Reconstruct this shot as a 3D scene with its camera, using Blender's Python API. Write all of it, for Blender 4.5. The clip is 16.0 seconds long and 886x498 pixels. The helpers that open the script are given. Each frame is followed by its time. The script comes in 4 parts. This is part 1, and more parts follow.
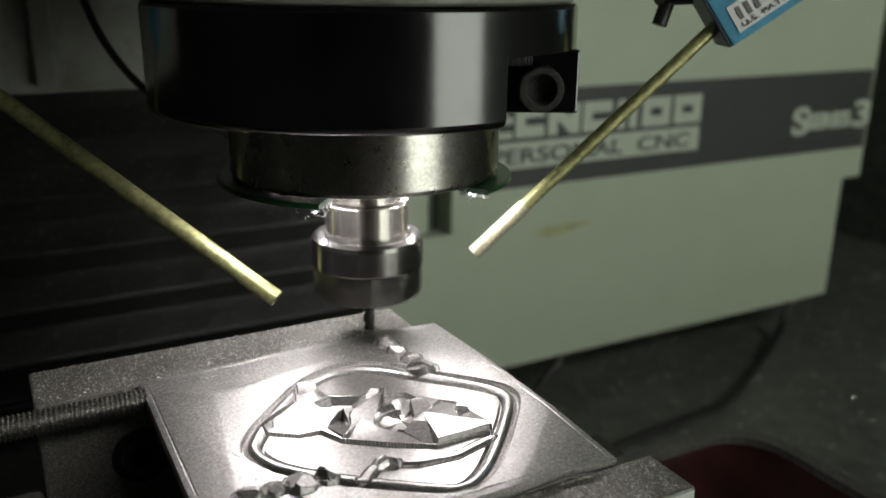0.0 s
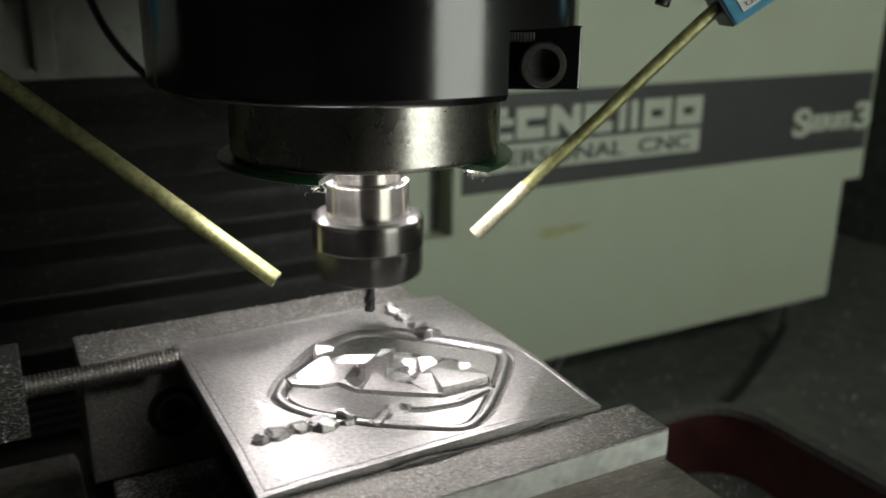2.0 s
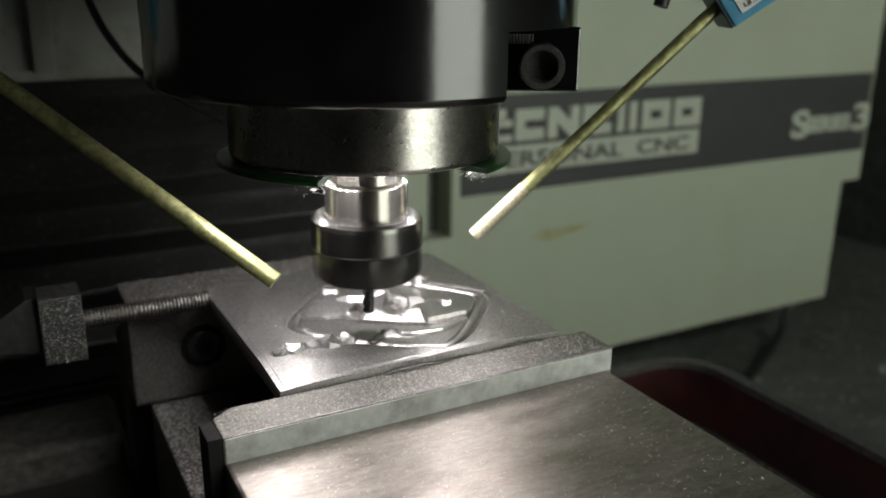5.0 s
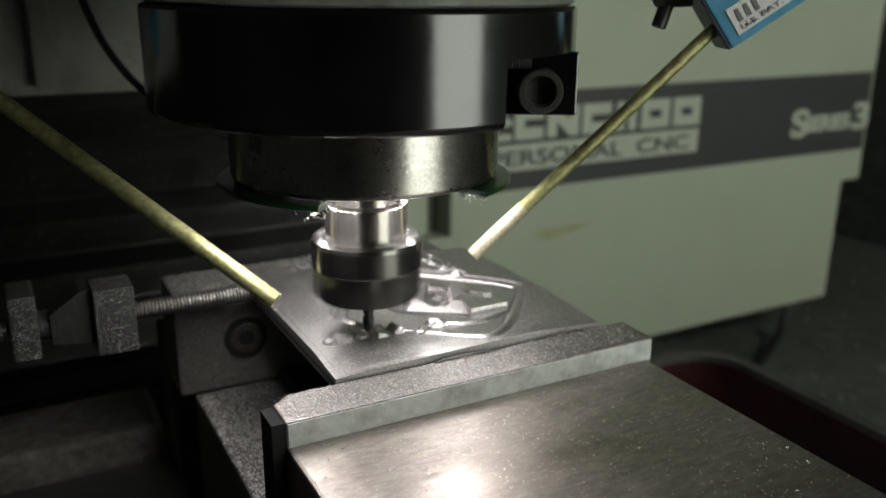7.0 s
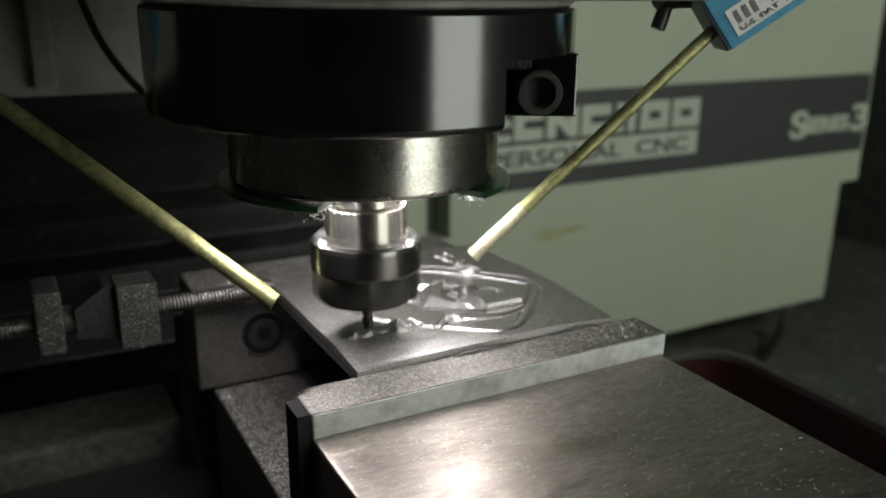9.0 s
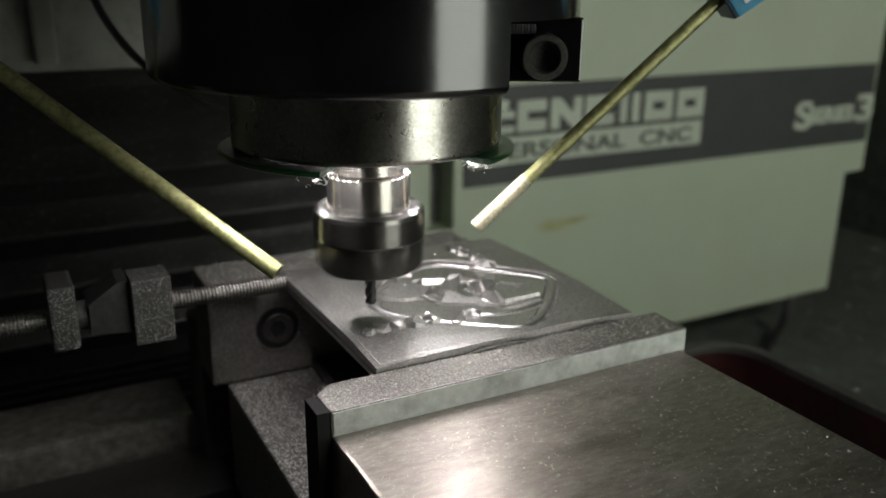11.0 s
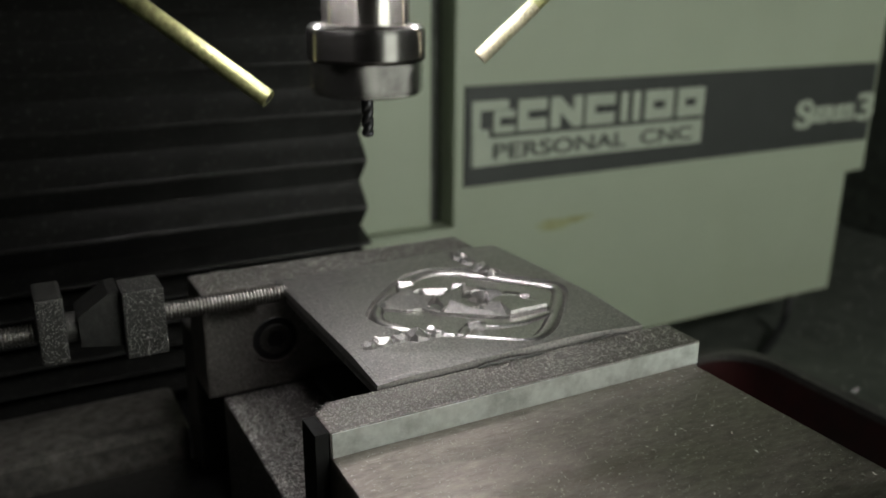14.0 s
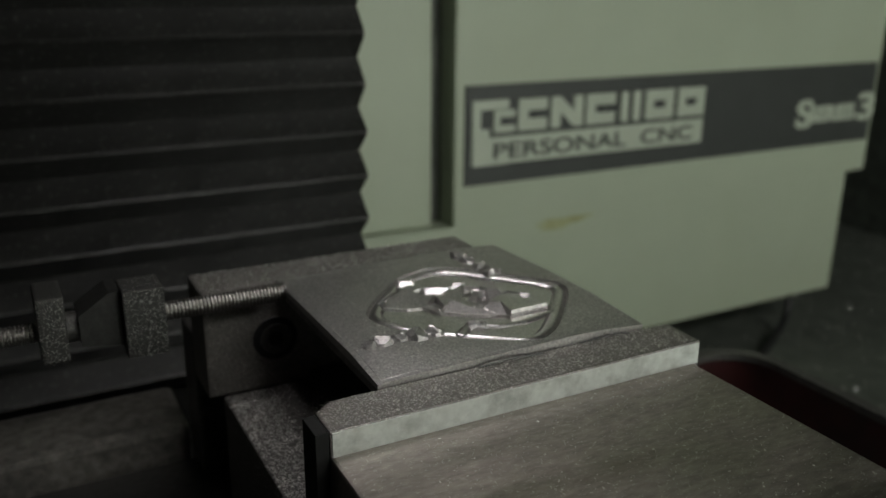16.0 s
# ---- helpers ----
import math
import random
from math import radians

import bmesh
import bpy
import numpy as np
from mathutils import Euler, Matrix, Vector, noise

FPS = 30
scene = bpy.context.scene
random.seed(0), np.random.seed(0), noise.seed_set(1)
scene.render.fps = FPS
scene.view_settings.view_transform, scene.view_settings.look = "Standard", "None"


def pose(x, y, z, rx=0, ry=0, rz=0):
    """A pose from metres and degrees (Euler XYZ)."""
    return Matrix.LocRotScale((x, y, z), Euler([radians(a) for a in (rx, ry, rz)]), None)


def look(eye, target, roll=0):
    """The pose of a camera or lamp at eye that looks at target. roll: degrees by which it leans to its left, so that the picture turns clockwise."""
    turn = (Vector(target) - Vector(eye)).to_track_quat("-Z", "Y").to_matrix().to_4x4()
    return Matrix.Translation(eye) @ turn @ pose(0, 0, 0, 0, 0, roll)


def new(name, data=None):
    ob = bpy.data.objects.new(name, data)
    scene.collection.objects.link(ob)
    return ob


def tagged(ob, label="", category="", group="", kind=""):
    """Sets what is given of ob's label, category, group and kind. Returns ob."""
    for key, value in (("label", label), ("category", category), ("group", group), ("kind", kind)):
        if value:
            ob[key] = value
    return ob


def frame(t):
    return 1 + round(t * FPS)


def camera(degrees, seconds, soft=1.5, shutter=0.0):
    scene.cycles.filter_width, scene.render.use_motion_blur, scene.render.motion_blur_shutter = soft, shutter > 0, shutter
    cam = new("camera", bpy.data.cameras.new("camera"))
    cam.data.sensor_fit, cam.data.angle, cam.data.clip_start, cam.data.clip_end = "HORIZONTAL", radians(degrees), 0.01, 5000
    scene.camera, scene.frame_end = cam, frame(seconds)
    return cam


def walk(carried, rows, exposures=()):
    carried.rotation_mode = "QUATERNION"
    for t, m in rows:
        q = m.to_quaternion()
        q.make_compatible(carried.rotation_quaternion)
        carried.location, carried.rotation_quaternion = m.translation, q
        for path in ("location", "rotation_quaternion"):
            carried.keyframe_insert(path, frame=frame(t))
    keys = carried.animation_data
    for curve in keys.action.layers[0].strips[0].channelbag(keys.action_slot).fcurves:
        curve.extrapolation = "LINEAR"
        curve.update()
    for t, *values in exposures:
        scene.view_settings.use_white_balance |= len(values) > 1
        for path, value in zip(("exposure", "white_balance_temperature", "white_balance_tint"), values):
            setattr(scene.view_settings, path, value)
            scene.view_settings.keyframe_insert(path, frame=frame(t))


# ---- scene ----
# Datum: x, y from the spindle's axis, z from the top of the workpiece, which lies Z0 above the floor.
Z0 = 1.0
EYE = (-0.1072, -0.2533, 1.1162)

cam = camera(55.03, 16.0, soft=1.5, shutter=0.6)
cam.data.dof.use_dof, cam.data.dof.focus_distance, cam.data.dof.aperture_fstop = True, 0.245, 12.0


def aim(tilt, heading, lean):
    return pose(*EYE, 90 + tilt, 0, -heading) @ pose(0, 0, 0, 0, 0, lean)


walk(cam, [(t, aim(a, b, c)) for t, a, b, c in (
    (0, -17.507, 28.246, 0.49), (0.5, -17.504, 28.258, 0.49), (1, -17.458, 28.042, 0.50), (1.5, -17.453, 28.017, 0.50),
    (2, -17.408, 28.184, 0.49), (2.5, -17.218, 28.242, 0.50), (3, -17.247, 28.245, 0.51), (3.5, -17.259, 28.262, 0.50),
    (4, -17.300, 28.268, 0.52), (4.2, -17.305, 28.268, 0.51), (6.3, -17.340, 28.266, 0.51), (6.5, -17.341, 28.266, 0.51),
    (7, -17.372, 28.294, 0.52), (7.5, -17.160, 28.563, 0.52), (8, -17.323, 28.408, 0.55), (8.5, -17.298, 28.344, 0.56),
    (9, -17.290, 28.346, 0.56), (9.2, -17.290, 28.346, 0.56), (11.3, -17.950, 28.102, 0.51), (11.5, -17.951, 28.102, 0.51),
    (12, -17.979, 28.077, 0.50), (13, -17.980, 28.080, 0.50), (14, -17.978, 28.090, 0.50), (15, -17.981, 28.076, 0.50),
    (16, -18.009, 28.073, 0.508))])

# the slide of the table: seconds, x, y
TABLE = ((0, -.0614, -.0626), (.5, -.0628, -.0631), (1, -.0391, -.0443), (1.5, -.0368, -.0422), (2, -.0465, -.0366),
         (2.5, -.0598, -.0292), (3, -.0607, -.0285), (3.5, -.0653, -.0241), (4, -.0611, -.0193), (4.2, -.0518, -.0087),
         (6.3, -.0155, .0228), (6.5, -.0146, .0218), (7, -.0065, .0151), (7.5, -.0066, .0158), (8, -.0036, .0217),
         (8.5, -.0032, .0217), (9, .0021, .0173), (9.2, .0048, .0166), (11.3, .0047, .0081), (11.5, .0002, 0), (12, 0, 0), (16, 0, 0))
# the lift of the head: seconds, z
LIFT = ((0, 0), (.25, 0), (.35, .0073), (1.2, .0073), (1.35, 0), (1.75, 0), (1.9, .0073), (2.15, .0073), (2.35, .0015), (3, .0006), (3.6, 0),
        (3.85, .0073), (6.6, .0073), (6.85, 0), (9.5, 0), (9.8, .0073), (11.6, .0074), (11.85, .0006), (12.15, .0006),
        (12.3, .0077), (12.6, .0077), (13, .0229), (13.5, .0441), (14, .0652), (14.5, .0858), (15, .107), (15.5, .128), (16, .148))


def lift(t):
    return float(np.interp(t, [a for a, _ in LIFT], [b for _, b in LIFT]))


# ---- light ----
world = bpy.data.worlds.new("world")
scene.world = world
world.use_nodes = True
world.node_tree.nodes["Background"].inputs[0].default_value = (0.75, 0.85, 0.8, 1)
world.node_tree.nodes["Background"].inputs[1].default_value = 0.012
# x0, x1, z0, z1 of the shop window behind the camera
WINDOW = (0.58, 2.38, -0.85, 0.75)
LAMP_AT = (0.75, -1.75, 2.30)
lamp_data = bpy.data.lights.new("ceiling_tube", "AREA")
lamp_data.shape, lamp_data.size, lamp_data.size_y, lamp_data.energy = "RECTANGLE", 1.2, 0.3, 8.5
lamp_data.color = (0.96, 1.0, 0.9)
lamp = new("ceiling_tube", lamp_data)
lamp.matrix_world = look(LAMP_AT, (0.3, 0.45, 0.85))
scene.view_settings.exposure = 0.0


# ---- materials ----
def shader(name, base=(0.5, 0.5, 0.5), rough=0.5, metal=0.0, grain=0.0, grain_size=400.0, stain=0.0, stain_size=25.0, stain_colour=(0.02, 0.02, 0.02),
           stretch=(1, 1, 1), bump=0.0, bump_size=600.0, speck=0.0, speck_size=900.0, glow=0.0, glow_tint=(1.0, 0.965, 0.955), rough_var=0.0, coat=0.0, turned=0.0):
    m = bpy.data.materials.new(name)
    m.use_nodes = True
    nt = m.node_tree
    n, l = nt.nodes, nt.links
    b = n["Principled BSDF"]
    b.inputs["Base Color"].default_value = (*base, 1)
    b.inputs["Roughness"].default_value, b.inputs["Metallic"].default_value = rough, metal
    b.inputs["Coat Weight"].default_value, b.inputs["Coat Roughness"].default_value = coat, 0.16
    at = n.new("ShaderNodeTexCoord")
    mp = n.new("ShaderNodeMapping")
    mp.inputs["Scale"].default_value = stretch
    l.new(at.outputs["Object"], mp.inputs["Vector"])

    def noisy(size, detail=4.0, rough_=0.6):
        t = n.new("ShaderNodeTexNoise")
        t.inputs["Scale"].default_value, t.inputs["Detail"].default_value, t.inputs["Roughness"].default_value = size, detail, rough_
        l.new(mp.outputs[0], t.inputs["Vector"])
        return t.outputs["Fac"]

    def ramp(source, a, b_, lo=0.0, hi=1.0):
        r = n.new("ShaderNodeMapRange")
        for k, v in zip(("From Min", "From Max", "To Min", "To Max"), (a, b_, lo, hi)):
            r.inputs[k].default_value = v
        l.new(source, r.inputs["Value"])
        return r.outputs[0]

    def mix(fac, a, b_):
        x = n.new("ShaderNodeMix")
        x.data_type = "RGBA"
        l.new(fac, x.inputs[0])
        for s, v in ((x.inputs[6], a), (x.inputs[7], b_)):
            if isinstance(v, tuple):
                s.default_value = (*v, 1)
            else:
                l.new(v, s)
        return x.outputs[2]

    colour = base
    if grain:
        g = ramp(noisy(grain_size), 0.3, 0.7)
        colour = mix(g, tuple(c * (1 - grain) for c in base), tuple(min(1, c * (1 + grain)) for c in base))
    if stain:
        s = ramp(noisy(stain_size, 6, 0.65), 0.48, 0.72, 0, stain)
        colour = mix(s, colour, stain_colour)
    if speck:
        s = ramp(noisy(speck_size, 2, 0.5), 0.60, 0.66, 0, speck)
        colour = mix(s, colour, (0.75, 0.73, 0.7))
    if not isinstance(colour, tuple):
        l.new(colour, b.inputs["Base Color"])
    if rough_var:
        l.new(ramp(noisy(stain_size * 2.3, 5), 0.3, 0.7, max(0.03, rough - rough_var), min(1, rough + rough_var)), b.inputs["Roughness"])
    if bump:
        bp = n.new("ShaderNodeBump")
        bp.inputs["Strength"].default_value, bp.inputs["Distance"].default_value = bump, 0.0004
        l.new(noisy(bump_size, 5, 0.65), bp.inputs["Height"])
        l.new(bp.outputs[0], b.inputs["Normal"])
    if turned:
        tan = n.new("ShaderNodeTangent")
        tan.direction_type, tan.axis = "RADIAL", "Z"
        l.new(tan.outputs[0], b.inputs["Tangent"])
        b.inputs["Anisotropic"].default_value, b.inputs["Anisotropic Rotation"].default_value = turned, 0.25
    if glow:
        b.inputs["Emission Color"].default_value = (*glow_tint, 1)
        b.inputs["Emission Strength"].default_value = glow
    return m


MACHINED = shader("machined_aluminium", (0.45, 0.435, 0.43), 0.44, 1.0, grain=0.38, grain_size=1100, stain=0.5, stain_size=1700, stain_colour=(0.2, 0.19, 0.185), speck=0.5, speck_size=2600, bump=0.2, bump_size=1500, rough_var=0.03)
FINISHED = shader("finish_milled_aluminium", (0.58, 0.56, 0.555), 0.34, 1.0, grain=0.3, grain_size=1100, stain=0.3, stain_size=1700, stain_colour=(0.25, 0.24, 0.235), bump=0.1, bump_size=1500, rough_var=0.04)
PLATE_EDGE = shader("sawn_plate_edge", (0.20, 0.195, 0.19), 0.55, 0.9, grain=0.3, stain=0.5, stain_colour=(0.05, 0.05, 0.05), bump=0.8, bump_size=500)
JAW = shader("ground_jaw_steel", (0.27, 0.252, 0.24), 0.42, 1.0, grain=0.25, grain_size=700, stain=0.45, stain_size=40, stain_colour=(0.13, 0.12, 0.115), bump=0.9, bump_size=1100, speck=0.8, speck_size=1900, rough_var=0.1)
# base toned below JAW for the shade the plate throws on the rear jaw
REAR_JAW = shader("stained_shaded_jaw_steel", (0.20, 0.188, 0.176), 0.5, 0.7, grain=0.3, grain_size=700, stain=0.4, stain_size=40, stain_colour=(0.1, 0.095, 0.09), bump=0.6, bump_size=1000, speck=0.4, speck_size=2600)
# jaw steel in a paler tone, for the window light on its front
JAW_FACE = shader("lit_jaw_face", (0.60, 0.63, 0.60), 0.45, 0.25, grain=0.12, grain_size=300, stain=0.6, stain_size=70, stain_colour=(0.12, 0.12, 0.11), bump=0.25, bump_size=800)
SLAB = shader("scuffed_slide_steel", (0.36, 0.322, 0.297), 0.43, 1.0, grain=0.22, grain_size=420, stretch=(0.45, 1.3, 1), stain=0.5, stain_size=26, stain_colour=(0.20, 0.155, 0.135), speck=0.2, speck_size=1500, bump=0.35, bump_size=700, rough_var=0.13)
CAST = shader("grey_cast_iron", (0.12, 0.115, 0.11), 0.5, 0.6, grain=0.3, grain_size=500, stain=0.6, stain_size=35, stain_colour=(0.05, 0.05, 0.05), bump=0.5, bump_size=700)
DARK_CAST = shader("oily_dark_iron", (0.025, 0.0245, 0.0235), 0.5, 0.3, grain=0.4, grain_size=300, stain=0.4, bump=0.6, bump_size=500)
BED = shader("chip_dusted_bed", (0.15, 0.14, 0.135), 0.6, 0.7, grain=0.55, grain_size=1300, bump=0.8, bump_size=1300, speck=0.9, speck_size=1200)
THREAD = shader("oiled_thread_steel", (0.19, 0.18, 0.17), 0.4, 0.9, grain=0.4, grain_size=900, speck=0.6, speck_size=1300)
# near-black tone that puts shade into the colour of the jaw's end
SHADE_BLACK = shader("shade_black_iron", (0.006, 0.006, 0.006), 0.85, grain=0.3, grain_size=400)
STOP = shader("blackened_stop_steel", (0.042, 0.041, 0.039), 0.55, 0.5, grain=0.4, grain_size=900, speck=0.15, speck_size=3400, bump=0.4, bump_size=900)
BLACK = shader("black_oxide_collar", (0.004, 0.004, 0.0045), 0.16, 0.0, grain=0.2, grain_size=200, rough_var=0.05, bump=0.05, bump_size=300, coat=0.6)
BOLT = shader("black_cap_screw", (0.09, 0.088, 0.084), 0.38, 0.7, grain=0.3, grain_size=900, bump=0.2)
NOSE = shader("turned_spindle_steel", (0.40, 0.385, 0.36), 0.29, 1.0, grain=0.2, grain_size=900, stain=0.35, stain_size=60, stain_colour=(0.1, 0.085, 0.07), rough_var=0.04, turned=0.5)
HOLDER = shader("bright_holder_steel", (0.45, 0.425, 0.395), 0.27, 1.0, grain=0.1, grain_size=400, turned=0.8)
NUT = shader("dark_polished_nut", (0.15, 0.145, 0.14), 0.27, 1.0, grain=0.25, grain_size=300, stain=0.3, stain_size=70, stain_colour=(0.06, 0.045, 0.04), turned=0.6)
RAIL = shader("oily_grey_iron", (0.26, 0.245, 0.225), 0.34, 0.6, grain=0.4, grain_size=200, stain=0.5, stain_size=30, bump=0.3, bump_size=400)
CARBIDE = shader("coated_carbide", (0.06, 0.06, 0.065), 0.35, 0.8, grain=0.3, grain_size=900)
GREEN = shader("green_circuit_board", (0.006, 0.04, 0.010), 0.4, 0.0, grain=0.35, grain_size=500, coat=0.4)
LED = shader("led_lens", (0.9, 0.9, 0.85), 0.3, glow=160.0)
BRASS = shader("dulled_brass", (0.37, 0.37, 0.175), 0.46, 0.75, grain=0.3, grain_size=500, stain=0.55, stain_size=130, stain_colour=(0.06, 0.055, 0.02), bump=0.3, bump_size=900, rough_var=0.1)
BRASS_TIP = shader("chip_coated_brass", (0.50, 0.47, 0.33), 0.5, 0.8, grain=0.35, grain_size=900, stain=0.4, stain_size=160, stain_colour=(0.6, 0.57, 0.48), bump=0.8, bump_size=1600)
BLUE = shader("blue_anodised_block", (0.10, 0.34, 0.52), 0.35, 0.3, grain=0.1, grain_size=200)
NAVY = shader("dark_blue_side", (0.012, 0.02, 0.035), 0.35, 0.2, grain=0.2)
WHITE = shader("white_label", (0.78, 0.78, 0.76), 0.6, grain=0.04, grain_size=100)
INK = shader("grey_print", (0.16, 0.16, 0.16), 0.6, grain=0.1)
PLASTIC = shader("black_plastic", (0.012, 0.012, 0.013), 0.4, grain=0.2)
PAINT = shader("grey_green_paint", (0.36, 0.405, 0.31), 0.48, grain=0.03, grain_size=12, stain=0.16, stain_size=5, stain_colour=(0.27, 0.29, 0.18), bump=0.05, bump_size=220)
STRIPE = shader("charcoal_stripe", (0.027, 0.031, 0.029), 0.5, grain=0.12, grain_size=30, stain=0.1)
LETTER = shader("pale_green_print", (0.40, 0.44, 0.36), 0.5, grain=0.05, grain_size=30)
RUBBER = shader("black_bellows_cloth", (0.0115, 0.0115, 0.0109), 0.36, grain=0.35, grain_size=60, stain=0.25, stain_size=18, stain_colour=(0.028, 0.028, 0.026), bump=0.35, bump_size=70, speck=0.04, speck_size=330, rough_var=0.1)
HEAD = shader("grey_head_paint", (0.30, 0.305, 0.275), 0.5, grain=0.2, grain_size=120, stain=0.6, stain_size=60, stain_colour=(0.08, 0.075, 0.06), bump=0.3, bump_size=300)
FLANGE = shader("pale_grey_paint", (0.34, 0.345, 0.30), 0.5, grain=0.2, grain_size=150, stain=0.7, stain_size=90, stain_colour=(0.12, 0.11, 0.085), bump=0.3, bump_size=300)
SKY = shader("window_daylight", (0.8, 0.85, 0.85), 0.5, glow=4.9, glow_tint=(0.95, 1.0, 0.89))
SMEAR = shader("dried_oil", (0.30, 0.31, 0.15), 0.4, grain=0.15, grain_size=60, stain=0.4, stain_size=60, stain_colour=(0.36, 0.405, 0.31))
# red base and its stain set dark, for the shade beside the vise
RED = shader("red_enamel", (0.04, 0.008, 0.008), 0.45, grain=0.3, grain_size=60, stain=0.9, stain_size=14, stain_colour=(0.012, 0.011, 0.009))
TRAY = shader("oily_grey_tray", (0.105, 0.115, 0.10), 0.5, grain=0.35, grain_size=40, stain=0.6, stain_size=9, stain_colour=(0.045, 0.048, 0.042), bump=0.5, bump_size=120)
WALL = shader("dim_shop_wall", (0.07, 0.077, 0.066), 0.7, grain=0.1, grain_size=4, stain=0.3, stain_size=1.5, stain_colour=(0.045, 0.05, 0.042))
FLOOR = shader("shop_concrete", (0.16, 0.155, 0.145), 0.7, grain=0.25, grain_size=14, stain=0.4, stain_size=2, stain_colour=(0.07, 0.07, 0.065))
CHIP = shader("aluminium_chip", (0.84, 0.83, 0.80), 0.42, 1.0)
TUBE = shader("lamp_tube", (0.9, 0.9, 0.9), 0.4, glow=6.0)

# ---- building helpers ----
BASE = {}


def thing(name, base, label, category, group="", kind=""):
    ob = tagged(new(name), label, category, group, kind)
    ob.location = (base[0], base[1], base[2] + Z0)
    ob.empty_display_size = 0.02
    BASE[ob.name] = Vector(base)
    return ob


def part(name, bm, material, parent, label="", smooth=False, base=None):
    shift = BASE[parent.name] if base is None else Vector(base)
    for v in bm.verts:
        v.co -= shift
    me = bpy.data.meshes.new(name)
    bmesh.ops.recalc_face_normals(bm, faces=bm.faces[:])
    bm.to_mesh(me)
    bm.free()
    me.materials.append(material)
    ob = new(name, me)
    ob.parent = parent
    BASE[ob.name] = shift
    if smooth:
        me.polygons.foreach_set("use_smooth", [True] * len(me.polygons))
        me.set_sharp_from_angle(angle=radians(35))
    return tagged(ob, label)


def solid(name, bm, material, label, category, kind="", group="", base=(0, 0, 0), smooth=False):
    for v in bm.verts:
        v.co -= Vector(base)
    me = bpy.data.meshes.new(name)
    bmesh.ops.recalc_face_normals(bm, faces=bm.faces[:])
    bm.to_mesh(me)
    bm.free()
    me.materials.append(material)
    ob = new(name, me)
    ob.location = (base[0], base[1], base[2] + Z0)
    BASE[ob.name] = Vector(base)
    if smooth:
        me.polygons.foreach_set("use_smooth", [True] * len(me.polygons))
        me.set_sharp_from_angle(angle=radians(35))
    return tagged(ob, label, category, group, kind)


def box(x0, x1, y0, y1, z0, z1, bevel=0.0, bm=None, turn=None):
    bm = bm or bmesh.new()
    made = bmesh.ops.create_cube(bm, size=1)["verts"]
    for v in made:
        v.co = Vector(((x0, x1)[v.co.x > 0], (y0, y1)[v.co.y > 0], (z0, z1)[v.co.z > 0]))
    if bevel:
        edges = list({e for v in made for e in v.link_edges})
        made = bmesh.ops.bevel(bm, geom=edges, offset=bevel, segments=2, affect="EDGES", profile=0.6)["verts"]
    if turn:
        for v in (bm.verts if turn else ()):
            v.co = turn @ v.co
    return bm


def lathe(profile, centre=(0, 0), seg=64, bm=None, a0=0.0, a1=360.0, closed=False):
    bm = bm or bmesh.new()
    # holding rings close to the ends of long steps keep them straight under smooth shading
    ends = list(zip(profile, profile[1:] + profile[:1] if closed else profile[1:]))
    held = []
    for (r0, z0), (r1, z1) in ends:
        run = math.hypot(r1 - r0, z1 - z0)
        held.append((r0, z0))
        if run > 0.002:
            held += [(r0 + (r1 - r0) * f, z0 + (z1 - z0) * f) for f in (0.0003 / run, 1 - 0.0003 / run)]
    profile = held if closed else held + [profile[-1]]
    full = a1 - a0 >= 360
    rings = []
    count = seg if full else seg + 1
    for k in range(count):
        a = radians(a0 + (a1 - a0) * k / seg)
        rings.append([bm.verts.new((centre[0] + r * math.cos(a), centre[1] + r * math.sin(a), z)) for r, z in profile])
    for k in range(seg):
        p, q = rings[k], rings[(k + 1) % count]
        for i in range(len(profile) if closed else len(profile) - 1):
            j = (i + 1) % len(profile)
            bm.faces.new((p[i], q[i], q[j], p[j]))
    if not full and closed:
        bm.faces.new(rings[0])
        bm.faces.new(rings[-1])
    return bm


def rod(points, r, seg=20, bm=None, r_end=None, cap=True):
    bm = bm or bmesh.new()
    pts = [Vector(p) for p in points]
    rings = []
    side = None
    for i, p in enumerate(pts):
        d = (pts[min(i + 1, len(pts) - 1)] - pts[max(i - 1, 0)]).normalized()
        side = (side - side.dot(d) * d).normalized() if side else d.orthogonal().normalized()
        up = d.cross(side)
        rr = r if r_end is None else r + (r_end - r) * i / (len(pts) - 1)
        rings.append([bm.verts.new(p + rr * (math.cos(2 * math.pi * k / seg) * side + math.sin(2 * math.pi * k / seg) * up)) for k in range(seg)])
    for a, b in zip(rings, rings[1:]):
        for k in range(seg):
            bm.faces.new((a[k], a[(k + 1) % seg], b[(k + 1) % seg], b[k]))
    if cap:
        bm.faces.new(rings[0])
        bm.faces.new(rings[-1])
    return bm


def bend(points, steps=10):
    """A smooth line through the points."""
    p = [Vector(q) for q in points]
    p = [p[0] * 2 - p[1]] + p + [p[-1] * 2 - p[-2]]
    out = []
    for a, b, c, d in zip(p, p[1:], p[2:], p[3:]):
        for k in range(steps):
            t = k / steps
            out.append(0.5 * (2 * b + (c - a) * t + (2 * a - 5 * b + 4 * c - d) * t * t + (3 * b - a - 3 * c + d) * t ** 3))
    return out + [p[-2]]


